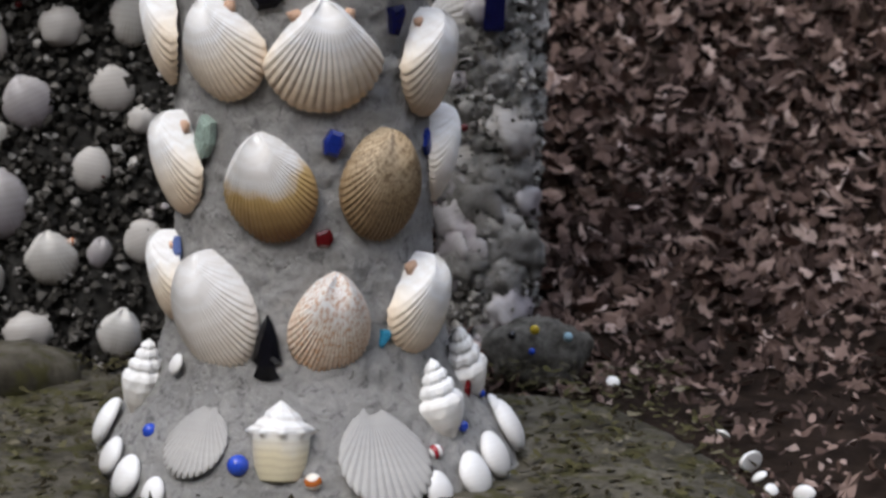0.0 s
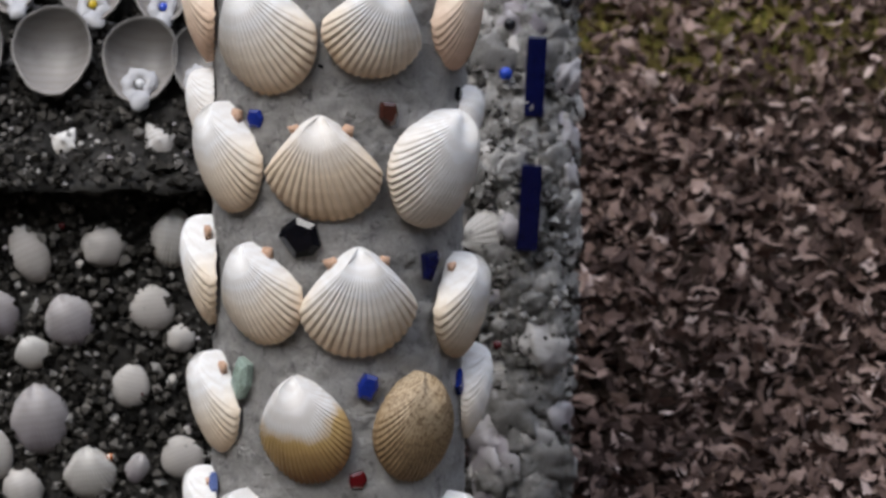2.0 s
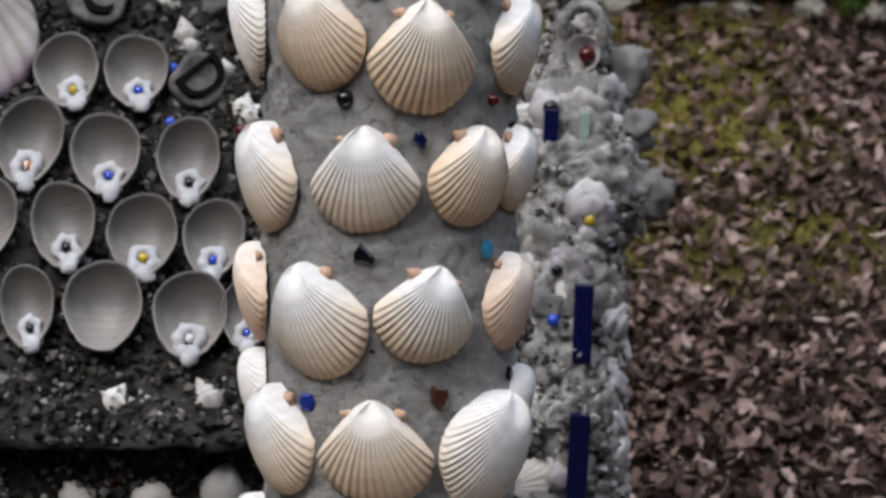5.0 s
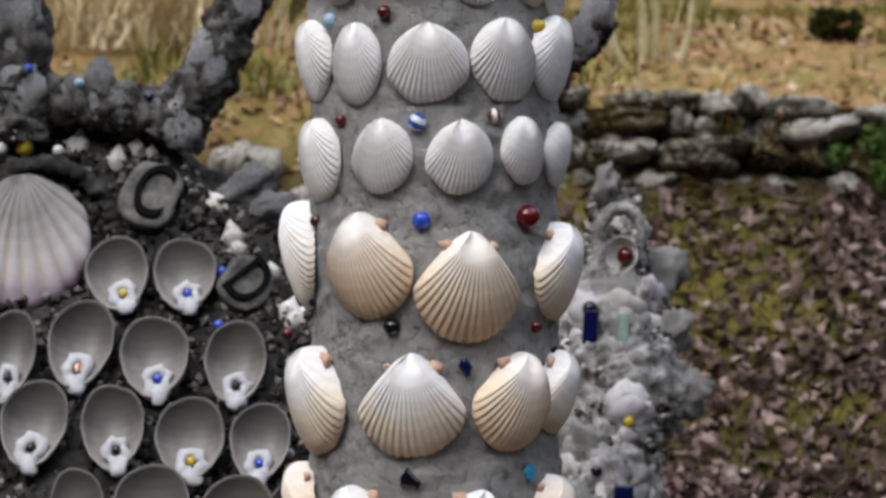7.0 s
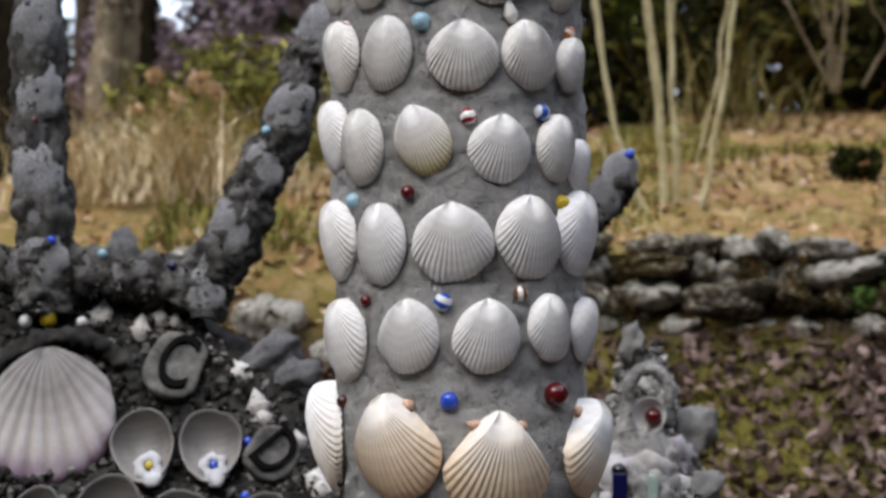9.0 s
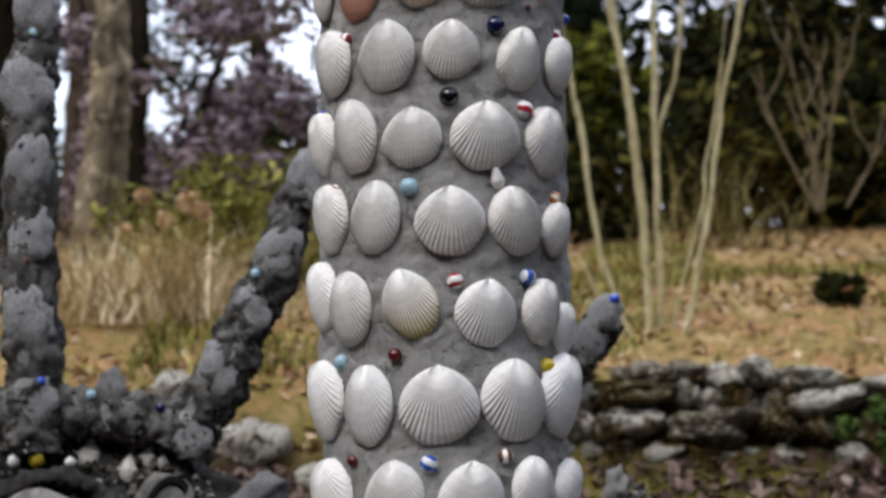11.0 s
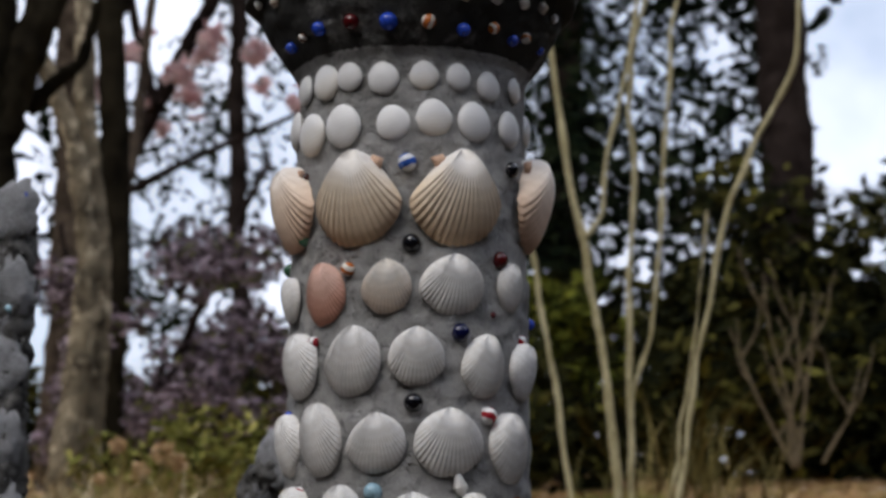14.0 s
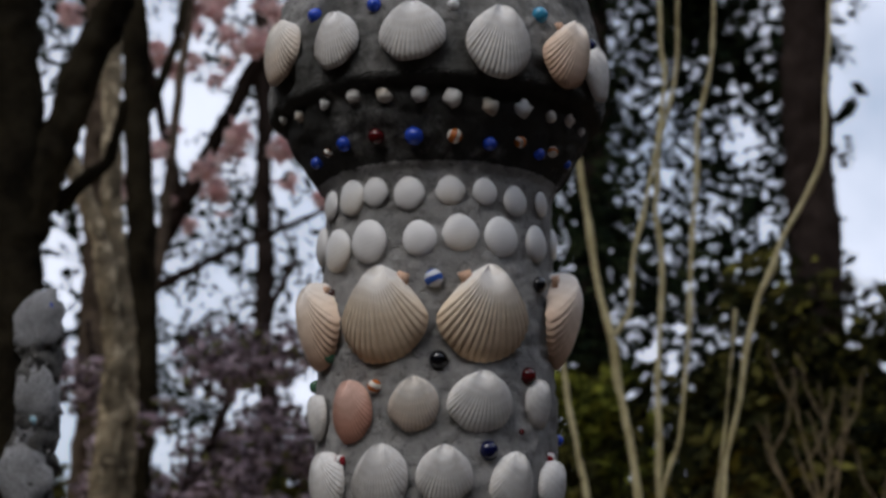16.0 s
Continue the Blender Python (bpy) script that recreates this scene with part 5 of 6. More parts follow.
for (x, y, z, s), ch, turn, flat in zip(MEDALLIONS, "CD", (20, 50), (1.12, 1.0)):
    m = pose(x, y - 0.014, z + 0.008, -33, turn, 0)
    bm = bmesh.new()
    rows = []
    for r, yy in ((0.48, 0.25), (0.5, -0.05), (0.46, -0.10), (0.40, -0.10), (0.36, -0.08), (0.02, -0.08)):
        rows.append([(0.86 * r * (1 + 0.22 * noise.noise((math.cos(k * 0.2244) * 1.6, math.sin(k * 0.2244) * 1.6, turn))) * math.copysign(abs(math.cos(2 * math.pi * k / 28)) ** 0.75, math.cos(2 * math.pi * k / 28)) * s, yy * s * 0.6, flat * r * s * math.copysign(abs(math.sin(2 * math.pi * k / 28)) ** 0.75, math.sin(2 * math.pi * k / 28))) for k in range(28)])
    vs = grid_mesh(bm, rows, True)
    bm.faces.new(vs[0])
    bm.faces.new(vs[-1])
    tile = part("letter_tile", bm, TILE, upper, "grey tile with a black letter", m)
    font = bpy.data.curves.new("letter", "FONT")
    font.body, font.size, font.extrude, font.bevel_depth = ch, s * 1.25, s * 0.03, s * 0.02
    font.offset = -s * 0.012
    font.align_x, font.align_y = "CENTER", "CENTER"
    font.materials.append(LETTER)
    ob = new("letter", font)
    ob.parent = tile
    ob.matrix_local = pose(0, -0.07 * s, -0.01 * s, 90, 0, 0) @ Matrix.Diagonal((0.62, 1.05, 1, 1))

SPIRE = [mesh_of("spiral_shell", conch(7, 4, 0.5, 0.4), DUST["b"]), mesh_of("spiral_shell", conch(9, 5, 0.4, 0.2), DUST["a"])]
for i, (x, y, z, s) in enumerate(SPIRALS + SPIRALS_LOW):
    part("spiral_shell", SPIRE[i % 2], None, upper, "", pose(x, y - 0.006, z - s * 0.4, -20, (i * 57) % 120 - 60 if i > 3 else 5, 0) @ Matrix.Diagonal((s * 1.1, s, s, 1)))
for x, y, z, s, c in BEADS_WALL:
    bm = bmesh.new()
    bmesh.ops.create_uvsphere(bm, u_segments=12, v_segments=8, radius=s / 2)
    part("bead", bm, GLASS[c], upper, "", pose(x, y - 0.026, z))
for i in range(230):
    x, z, s = rnd.uniform(-0.62, -0.12), rnd.uniform(0.45, 0.97), rnd.uniform(0.004, 0.014)
    if z > float(np.interp(x, RIM_X, RIM_Z)) - 0.01:
        continue
    part("pebble", GRIT[rnd.choice((0, 0, 0, 2, 2, 1, 3))], None, upper, "", pose(x, slope_y(z) - 0.004 - 0.04 * max(0, 0.5 - z), z, i * 31, i * 17, 0) @ Matrix.Diagonal((s, s, s, 1)))


GRAIN = island_mat("mortar_grit", [(0.0, (0.008, 0.0075, 0.007)), (0.6, (0.06, 0.056, 0.05)), (0.9, (0.16, 0.15, 0.14)), (1.0, (0.34, 0.33, 0.32))], 0.9)


def grains(n, place, sizes=(0.0025, 0.003, 0.004, 0.005, 0.007)):
    """Angular grit bedded in a surface."""
    out = []
    for _ in range(n):
        p = place()
        if p is None:
            continue
        s = rnd.choice(sizes)
        t = Euler((rnd.uniform(0, 6), rnd.uniform(0, 6), rnd.uniform(0, 6))).to_matrix()
        pv = [tuple(Vector(p) + t @ (Vector(v) * s * rnd.uniform(0.7, 1.3))) for v in ((1, 0, 0), (-1, 0, 0), (0, 1, 0), (0, -1, 0), (0, 0, 1), (0, 0, -1))]
        out.append((pv, [(0, 2, 4), (2, 1, 4), (1, 3, 4), (3, 0, 4), (2, 0, 5), (1, 2, 5), (3, 1, 5), (0, 3, 5)]))
    return out


def on_upper():
    x, z = rnd.uniform(-0.66, -0.06), rnd.uniform(0.44, 1.0)
    if z > float(np.interp(x, RIM_X, RIM_Z)) - 0.004:
        return None
    f = (z - 0.437) / (float(np.interp(x, RIM_X, RIM_Z)) - 0.437)
    y = 0.365 + (slope_y(float(np.interp(x, RIM_X, RIM_Z))) - 0.365) * f
    return (x, y + rnd.uniform(-0.008, 0.004), z)


scatter("grit", grains(5200, lambda: (rnd.uniform(-0.55, -0.08), 0.41 + rnd.uniform(-0.008, 0.003), rnd.uniform(0.0, 0.43))), GRAIN, "dark gritty aggregate", "", lower)
scatter("grit", grains(7600, on_upper), GRAIN, "dark gritty aggregate", "", upper)


def tube(points, radii, seg=14, amp=0.0, freq=20, seed=0, fine=8):
    """A limb along a bent line, roughened."""
    pts = [Vector(p) for p in points]
    line, rad = [], []
    n = len(pts)
    for i in range(n - 1):
        p0, p1, p2, p3 = pts[max(i - 1, 0)], pts[i], pts[i + 1], pts[min(i + 2, n - 1)]
        for k in range(fine):
            t = k / fine
            line.append(0.5 * ((2 * p1) + (p2 - p0) * t + (2 * p0 - 5 * p1 + 4 * p2 - p3) * t * t + (3 * p1 - p0 - 3 * p2 + p3) * t ** 3))
            rad.append(radii[i] + (radii[i + 1] - radii[i]) * t)
    line.append(pts[-1])
    rad.append(radii[-1])
    bm = bmesh.new()
    rows = []
    for i, (p, r) in enumerate(zip(line, rad)):
        d = (line[min(i + 1, len(line) - 1)] - line[max(i - 1, 0)]).normalized()
        a = d.cross(Vector((0.31, -0.9, 0.2))).normalized()
        b = d.cross(a)
        row = []
        for k in range(seg):
            w = 2 * math.pi * k / seg
            q = p + (a * math.cos(w) + b * math.sin(w)) * r
            if amp:
                q += (q - p).normalized() * amp * (noise.noise(q * freq + Vector((seed, 0, 0))) + 0.5 * noise.noise(q * freq * 2.7))
            row.append(tuple(q))
        rows.append(row)
    vs = grid_mesh(bm, rows, True)
    bm.faces.new(vs[0])
    bm.faces.new(vs[-1])
    return bm


ARMROCK = rocky("arm_mortar", (0.016, 0.015, 0.014), (0.18, 0.174, 0.165), 40.0, 90.0, 0.95, 0.010)
DIM = [rocky("dim_arm_stone_" + k, a, b, 30.0, 90.0, 0.9, 0.008, (0.045, 0.043, 0.042)) for k, a, b in (("grey", (0.17, 0.17, 0.173), (0.54, 0.54, 0.55)), ("mauve", (0.10, 0.099, 0.102), (0.36, 0.357, 0.368)))]
KNOBS = [mesh_of("arm_stone", lump(70 + i, 3, 0.42, (1, 0.8, 1.2), 2.3), m) for i, m in enumerate((DIM[0], DIM[1], DIM[0], DIM[1]))]
for nm, arm, r0, r1, step in (("upright_arm", ARM_POLE, 0.024, 0.038, 2), ("slanting_arm", ARM_RIGHT, 0.020, 0.038, 2), ("short_arm", ARM_TIP, 0.022, 0.024, 1), ("cross_arm", CROSS, 0.026, 0.03, 3)):
    n = len(arm)
    rr = [r0 + (r1 - r0) * i / (n - 1) for i in range(n)]
    limb = part(nm, tube(arm, rr, 40, 0.012, 50, n, 16), ARMROCK, grotto, "knobbly dark mortar arm studded with grey stones")
    pts = [Vector(p) for p in arm]
    total = sum((b - a).length for a, b in zip(pts, pts[1:]))
    at, k = 0.0, 0
    while at < total:
        run, i = at, 0
        while i < n - 2 and run > (pts[i + 1] - pts[i]).length:
            run -= (pts[i + 1] - pts[i]).length
            i += 1
        p = pts[i].lerp(pts[i + 1], min(1, run / (pts[i + 1] - pts[i]).length))
        big_one = k % 2 == 0 and nm != "cross_arm"
        s = rnd.uniform(0.040, 0.044) if nm == "short_arm" else rnd.uniform(0.046, 0.064) if big_one else rnd.uniform(0.020, 0.034)
        m = pose(p.x + rnd.uniform(-0.007, 0.007), p.y - rr[i] * 0.80, p.z, 0, rnd.uniform(-25, 25), 0) @ Matrix.Diagonal((s * 1.0, s * 0.52, s * 1.12, 1))
        part("arm_stone", KNOBS[k % 4], None, limb, "", m)
        if k % 3 == 0:
            bm = bmesh.new()
            bmesh.ops.create_uvsphere(bm, u_segments=10, v_segments=6, radius=0.0065)
            part("bead", bm, GLASS["BlNR"[k // 3 % 4]], limb, "", pose(p.x + rr[i] * rnd.uniform(-0.8, 0.8), p.y - rr[i] * 0.95, p.z + 0.02))
        at += s * 0.95 if big_one else s * 1.5
        k += 1
for arm, r0, r1 in ((ARM_POLE, 0.024, 0.038), (ARM_RIGHT, 0.020, 0.038), (CROSS, 0.026, 0.03), (ARM_TIP, 0.022, 0.024)):
    def on_arm():
        k = rnd.random() * (len(arm) - 1.001)
        p = Vector(arm[int(k)]).lerp(Vector(arm[int(k) + 1]), k % 1)
        r, a = r0 + (r1 - r0) * k / (len(arm) - 1) + rnd.uniform(-0.003, 0.003), rnd.uniform(-1.7, 1.7)
        d = (Vector(arm[int(k) + 1]) - Vector(arm[int(k)])).normalized()
        side = d.cross(Vector((0, 1, 0))).normalized()
        return tuple(p + side * r * math.sin(a) + Vector((0, -1, 0)) * r * math.cos(a))

    scatter("grit", grains(700, on_arm, (0.0015, 0.002, 0.003)), GRAIN, "dark gritty aggregate", "", grotto)
for x, y, z, s, turn in ((-0.405, 0.76, 1.045, 0.05, 0), (-0.222, 0.73, 0.925, 0.055, 60), (-0.19, 0.70, 0.9, 0.04, 75)):
    part("stone_fin", lump(int(s * 1000), 3, 0.6, (0.8, 0.5, 1.3), 2.2), DIM[1], upper, "", pose(x, y, z, 0, turn, 0) @ Matrix.Diagonal((s, s, s, 1)))


# ---- the small shell pillar ----
pillar = thing("shell_pillar", "knobbly grey mortar pillar crusted with shells and blue glass strips", "garden ornament")
PALE = rocky("pale_crusted_mortar", (0.08, 0.077, 0.07), (0.60, 0.58, 0.55), 55.0, 170.0, 0.95, 0.016)
ctr = [((a + b) / 2, y + 0.05, z) for a, b, y, z in PILLAR]
rad = [(b - a) / 2 * 0.95 for a, b, y, z in PILLAR]
ctr, rad = [(ctr[0][0], ctr[0][1], -0.05)] + ctr, [rad[0] * 1.1] + rad
trunk = part("core", tube(ctr, rad, 64, 0.016, 42, 3, 24), PALE, pillar, "crusted mortar core")
CRUST = [mesh_of("crust_shell", lump(80 + i, 3, 0.58, (1, 0.6, 1), 2.6), m) for i, m in enumerate((DUST["a"], PALE, PALE, PALE, DUST["c"]))]
CRUST += [mesh_of("crust_shell", valve(0.95, 0.35, 12, 0.02, 0, 1.6, False, 7, 0.1, 8), DUST["b"]), mesh_of("crust_shell", cup(9), DUST["a"])]
zs = [c[2] for c in ctr]
for i in range(290):
    z = rnd.uniform(0.02, 0.92)
    cx, cy, r = (float(np.interp(z, zs, v)) for v in ([c[0] for c in ctr], [c[1] for c in ctr], rad))
    a = rnd.uniform(-1.7, 1.7)
    s = rnd.choice((0.014, 0.018, 0.024, 0.03, 0.038, 0.046, 0.056)) * (1 if z < 0.8 else 0.65)
    m = pose(cx + r * math.sin(a), cy - r * math.cos(a), z, 0, 0, math.degrees(a)) @ pose(0, 0, 0, rnd.uniform(-30, 30), rnd.uniform(-180, 180), 0) @ Matrix.Diagonal((s, s * 0.8, s, 1))
    part("crust_shell", CRUST[rnd.randrange(7)], None, trunk, "", m)
PALE_GRIT = island_mat("pale_grit", [(0.0, (0.02, 0.018, 0.016)), (0.35, (0.16, 0.15, 0.14)), (0.7, (0.30, 0.288, 0.27)), (1.0, (0.52, 0.50, 0.475))], 0.9)


def on_pillar():
    z = rnd.uniform(0.0, 0.93)
    cx, cy, r = (float(np.interp(z, zs, v)) for v in ([c[0] for c in ctr], [c[1] for c in ctr], rad))
    a = rnd.uniform(-1.8, 1.8)
    r += rnd.uniform(0.0, 0.010)
    return (cx + r * math.sin(a), cy - r * math.cos(a), z)


scatter("grit", grains(3200, on_pillar), PALE_GRIT, "pale shell grit", "", trunk)
for i, (x, y, z, w, h) in enumerate(STRIPS):
    bm = bmesh.new()
    bmesh.ops.create_cube(bm, size=1.0)
    bmesh.ops.bevel(bm, geom=bm.edges[:], offset=0.03, segments=1, affect="EDGES")
    part("glass_strip", bm, GLASS["NNAN"[i]], trunk, "deep blue glass strip" if i < 2 else "", pose(x, y - 0.016, z, -8 if z > 0.5 else 0, 3, 0) @ Matrix.Diagonal((w, 0.026, h, 1)), False)
for x, y, z, s, c in PILLAR_BEADS:
    bm = bmesh.new()
    bmesh.ops.create_uvsphere(bm, u_segments=12, v_segments=8, radius=s / 2)
    part("bead", bm, GLASS[c], trunk, "", pose(x, y - 0.022, z))
for i, (x, y, z) in enumerate(FINS):
    m = pose(x - 0.01, y + 0.02, z, 0, (50, 35, 70, 10)[i], 0) @ Matrix.Diagonal((0.055 if i < 3 else 0.03, 0.05, 0.06 if i < 3 else 0.045, 1))
    part("shell_fin", lump(90 + i, 3, 0.7, (0.9, 0.6, 1.1), 2.2), PALE, trunk, "", m)
bm = bmesh.new()
rows = []
for k in range(25):
    a = math.pi * (-0.15 + 1.3 * k / 24)
    rows.append([(0.2215 + (0.025 + 0.008 * math.cos(b) + 0.006 * noise.noise((k * 0.9, 0, 0))) * math.cos(a), 0.745 + 0.010 * math.sin(b), 0.866 + (0.032 + 0.008 * math.cos(b) + 0.006 * noise.noise((k * 0.9, 3, 0))) * math.sin(a)) for b in [2 * math.pi * j / 8 for j in range(8)]])
grid_mesh(bm, rows, True)
part("niche_rim", bm, PALE, trunk, "small arched niche rim")
ob = part("niche_shell", cup(4), DUST["b"], trunk, "", pose(0.2215, 0.745, 0.842, 0, 0, 0) @ Matrix.Diagonal((0.05, 0.04, 0.045, 1)))
foot = thing("mortar_lump", "rounded grey mortar lump with glass beads at the pillar's foot", "ornament")
part("body", lump(97, 4, 0.25, (1.1, 0.8, 0.75)), rocky("stained_lump_mortar", (0.045, 0.042, 0.036), (0.22, 0.21, 0.19), 9.0, 40.0, 0.95, 0.02), foot, "", pose(0.235, 0.355, 0.04) @ Matrix.Diagonal((0.095, 0.095, 0.10, 1)))
for x, z, s, c in ((0.225, 0.052, 0.009, "B"), (0.262, 0.066, 0.010, "l"), (0.228, 0.074, 0.010, "Y"), (0.205, 0.068, 0.009, "K")):
    bm = bmesh.new()
    bmesh.ops.create_uvsphere(bm, u_segments=10, v_segments=8, radius=s / 2)
    part("bead", bm, GLASS[c], foot, "", pose(x, 0.318, z))


# ---- shrubs, grasses and trees ----
def bark(name, a, b, scale=14):
    m = rocky(name, a, b, scale, 60.0, 0.95, 0.015)
    m.node_tree.nodes["Principled BSDF"].inputs["Specular IOR Level"].default_value = 0.02
    return m


def kink(pts, step, amp, seed):
    """The same line with the small crooks of a grown stem."""
    out = [Vector(pts[0])]
    for a, b in zip(pts, pts[1:]):
        a, b = Vector(a), Vector(b)
        n = max(1, int((b - a).length / step))
        for i in range(1, n + 1):
            p = a.lerp(b, i / n)
            d = 1.0 if i < n else 0.4
            out.append(p + amp * d * Vector((noise.noise((len(out) * 1.7, seed, 0.3)), 0.6 * noise.noise((len(out) * 1.7, seed, 5.3)), 0)))
    return out


PALE_BARK = bark("pale_stem_bark", (0.34, 0.29, 0.15), (0.58, 0.52, 0.32))
GREY_BARK = rocky("grey_bark", (0.03, 0.024, 0.018), (0.34, 0.28, 0.19), 9, 45, 0.95, 0.015, (0.56, 0.47, 0.33))
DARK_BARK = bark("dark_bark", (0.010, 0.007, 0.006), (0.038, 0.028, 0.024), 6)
TWIG_BARK = bark("twig_bark", (0.10, 0.075, 0.045), (0.25, 0.20, 0.13))

def straight(x, y, z0, z1, bend=0.1, n=5):
    return [(x + bend * noise.noise((x, y, i * 0.7)), y, z0 + (z1 - z0) * i / (n - 1)) for i in range(n)]


def down(pts, dz=0.6):
    p = pts[0]
    return [(p[0], p[1], min(p[2] - 0.05, ground_z(p[0], p[1]) - 0.1))] + list(pts)


def up(pts, dz=3.0):
    a, b = Vector(pts[-2]), Vector(pts[-1])
    d = (b - a).normalized()
    return list(pts) + [tuple(b + d * dz * 0.5), tuple(b + d * dz)]


shrub = thing("multi_stem_shrub", "bare pale yellow multi-stemmed shrub above the stone wall", "shrub")
for k, (pts, r) in enumerate(((STEM_0, 0.0082), (STEM_1, 0.0115), (STEM_2, 0.0088), (STEM_3, 0.0088), (STEM_4, 0.009), (STEM_5, 0.0062), (STEM_6, 0.0055), (STEM_7, 0.0045))):
    ext = [tuple(Vector(pts[0]) + Vector((0, 0, -0.12)))] + list(pts) if k not in (5, 6) else list(pts)
    off = [(p[0] + 0.012 * noise.noise((i * 2.3, k, 0)), p[1] + (k * 0.37 % 1 - 0.5) * 0.06, p[2]) for i, p in enumerate(ext)]
    off = kink(up(off, 0.8) if k not in (4, 7) else off, 0.07, 0.010, k)
    n = len(off)
    part("stem", tube(off, [r * (1 - 0.55 * i / (n - 1)) * rnd.choice((0.9, 1.0, 1.0, 1.22)) for i in range(n)], 8, 0.003, 30, k, 4), PALE_BARK, shrub)
low_shrub = thing("bare_shrub", "bare twiggy brown shrub on the slope", "shrub")
for k, pts in enumerate((TWIG_0, TWIG_1, TWIG_2, TWIG_3, TWIG_4)):
    pts = kink(pts, 0.09, 0.03, k + 20)
    n = len(pts)
    part("stem", tube(pts, [0.0065 * (1 - 0.7 * i / (n - 1)) for i in range(n)], 7, 0.003, 30, k, 4), TWIG_BARK, low_shrub)
    for j in (n // 3, n // 2, 2 * n // 3):
        p, s = pts[j], rnd.choice((-1, 1))
        twig = kink([p, p + Vector((0.05 * s, 0, 0.09)), p + Vector((0.09 * s, 0.02, 0.24))], 0.05, 0.02, j)
        part("twig", tube(twig, [0.004 * (1 - 0.6 * i / len(twig)) for i in range(len(twig))], 6, 0.001, 30, j, 3), TWIG_BARK, low_shrub)


def leaf_cloud(rnd, n, blobs, size, gap=0.0, freq=2.0, squash=1.0, seed=0):
    """Small leaf faces through a cloud of blobs, with gaps."""
    out = []
    weights = [b[3] ** 3 for b in blobs]
    tries = 0
    while len(out) < n and tries < n * 8:
        tries += 1
        cx, cy, cz, r = rnd.choices(blobs, weights)[0]
        d = Vector((rnd.gauss(0, 1), rnd.gauss(0, 1), rnd.gauss(0, 1))).normalized() * r * rnd.random() ** 0.4
        p = Vector((cx, cy, cz)) + Vector((d.x, d.y, d.z * squash))
        if noise.noise(p * freq + Vector((seed, 0, 0))) < gap:
            continue
        s = size * rnd.uniform(0.6, 1.4)
        t = Euler((rnd.uniform(0, 6.28), rnd.uniform(0, 6.28), rnd.uniform(0, 6.28))).to_matrix()
        pv = [tuple(p + t @ Vector(v)) for v in ((0, -s, 0), (0.42 * s, 0, 0.1 * s), (0, s, 0), (-0.42 * s, 0, 0.1 * s))]
        out.append((pv, [(0, 1, 2), (0, 2, 3)]))
    return out


def tree(name, label, stems, material, crown, crown_mat, category="tree", crown_label=""):
    t = thing(name, label, category)
    for pts, r0, r1 in stems:
        pts = kink(pts, 0.22, min(r0, 0.06) * 0.55, len(pts))
        n = len(pts)
        part("trunk" if r0 > 0.03 else "limb", tube(pts, [r0 + (r1 - r0) * i / (n - 1) for i in range(n)], 22, min(r0, 0.07) * 0.26, 6 / max(r0, 0.05) ** 0.5, n), material, t)
    if crown:
        scatter("crown", crown, crown_mat, crown_label, "", t)
    return t


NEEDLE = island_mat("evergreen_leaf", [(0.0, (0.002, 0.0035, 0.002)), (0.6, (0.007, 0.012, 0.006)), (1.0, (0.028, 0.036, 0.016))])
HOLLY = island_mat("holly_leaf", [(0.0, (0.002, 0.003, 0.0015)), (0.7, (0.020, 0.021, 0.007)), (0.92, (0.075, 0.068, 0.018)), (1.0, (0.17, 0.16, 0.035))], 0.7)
LILAC = island_mat("lilac_bloom", [(0.0, (0.03, 0.022, 0.022)), (0.4, (0.16, 0.12, 0.13)), (0.7, (0.46, 0.36, 0.42)), (0.88, (0.68, 0.57, 0.64)), (0.9, (0.12, 0.13, 0.04)), (1.0, (0.25, 0.24, 0.10))], 0.8, 0.4)
PINK = island_mat("magnolia_bloom", [(0.0, (0.60, 0.36, 0.36)), (0.6, (0.86, 0.62, 0.60)), (1.0, (0.92, 0.82, 0.79))], 0.8, 0.55)
OLIVE_DARK = island_mat("dark_olive_leaf", [(0.0, (0.006, 0.008, 0.003)), (0.6, (0.022, 0.026, 0.008)), (1.0, (0.08, 0.08, 0.02))])
OLIVE = island_mat("olive_leaf", [(0.0, (0.07, 0.075, 0.018)), (0.6, (0.20, 0.20, 0.05)), (1.0, (0.38, 0.34, 0.11))])
PALE_STRAW = island_mat("pale_straw", [(0.0, (0.26, 0.20, 0.08)), (0.4, (0.60, 0.47, 0.25)), (1.0, (0.88, 0.76, 0.54))])
STRAW = island_mat("straw", [(0.0, (0.32, 0.20, 0.09)), (0.5, (0.56, 0.39, 0.19)), (1.0, (0.74, 0.58, 0.36))])


rnd = random.Random(11)
blobs = [(1.1 + rnd.gauss(0, 0.8), 11 + rnd.gauss(0, 1), 2.6 + rnd.random() * 4.5, rnd.uniform(0.3, 0.7)) for _ in range(60)]
blobs = [b for b in blobs if 0.1 < b[0] < 2.1] + [(2.1 + rnd.random() * 1.3, 11 + rnd.gauss(0, 0.6), 2.4 + rnd.random() ** 2 * 2.2, rnd.uniform(0.25, 0.4)) for _ in range(12)] + [(1.2 + rnd.random() * 0.75, 10.6, 2.4 + rnd.random() * 3.6, rnd.uniform(0.2, 0.36)) for _ in range(46)]
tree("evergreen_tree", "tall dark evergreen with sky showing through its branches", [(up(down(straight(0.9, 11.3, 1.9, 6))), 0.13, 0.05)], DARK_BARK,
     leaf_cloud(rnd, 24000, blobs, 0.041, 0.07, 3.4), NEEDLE)
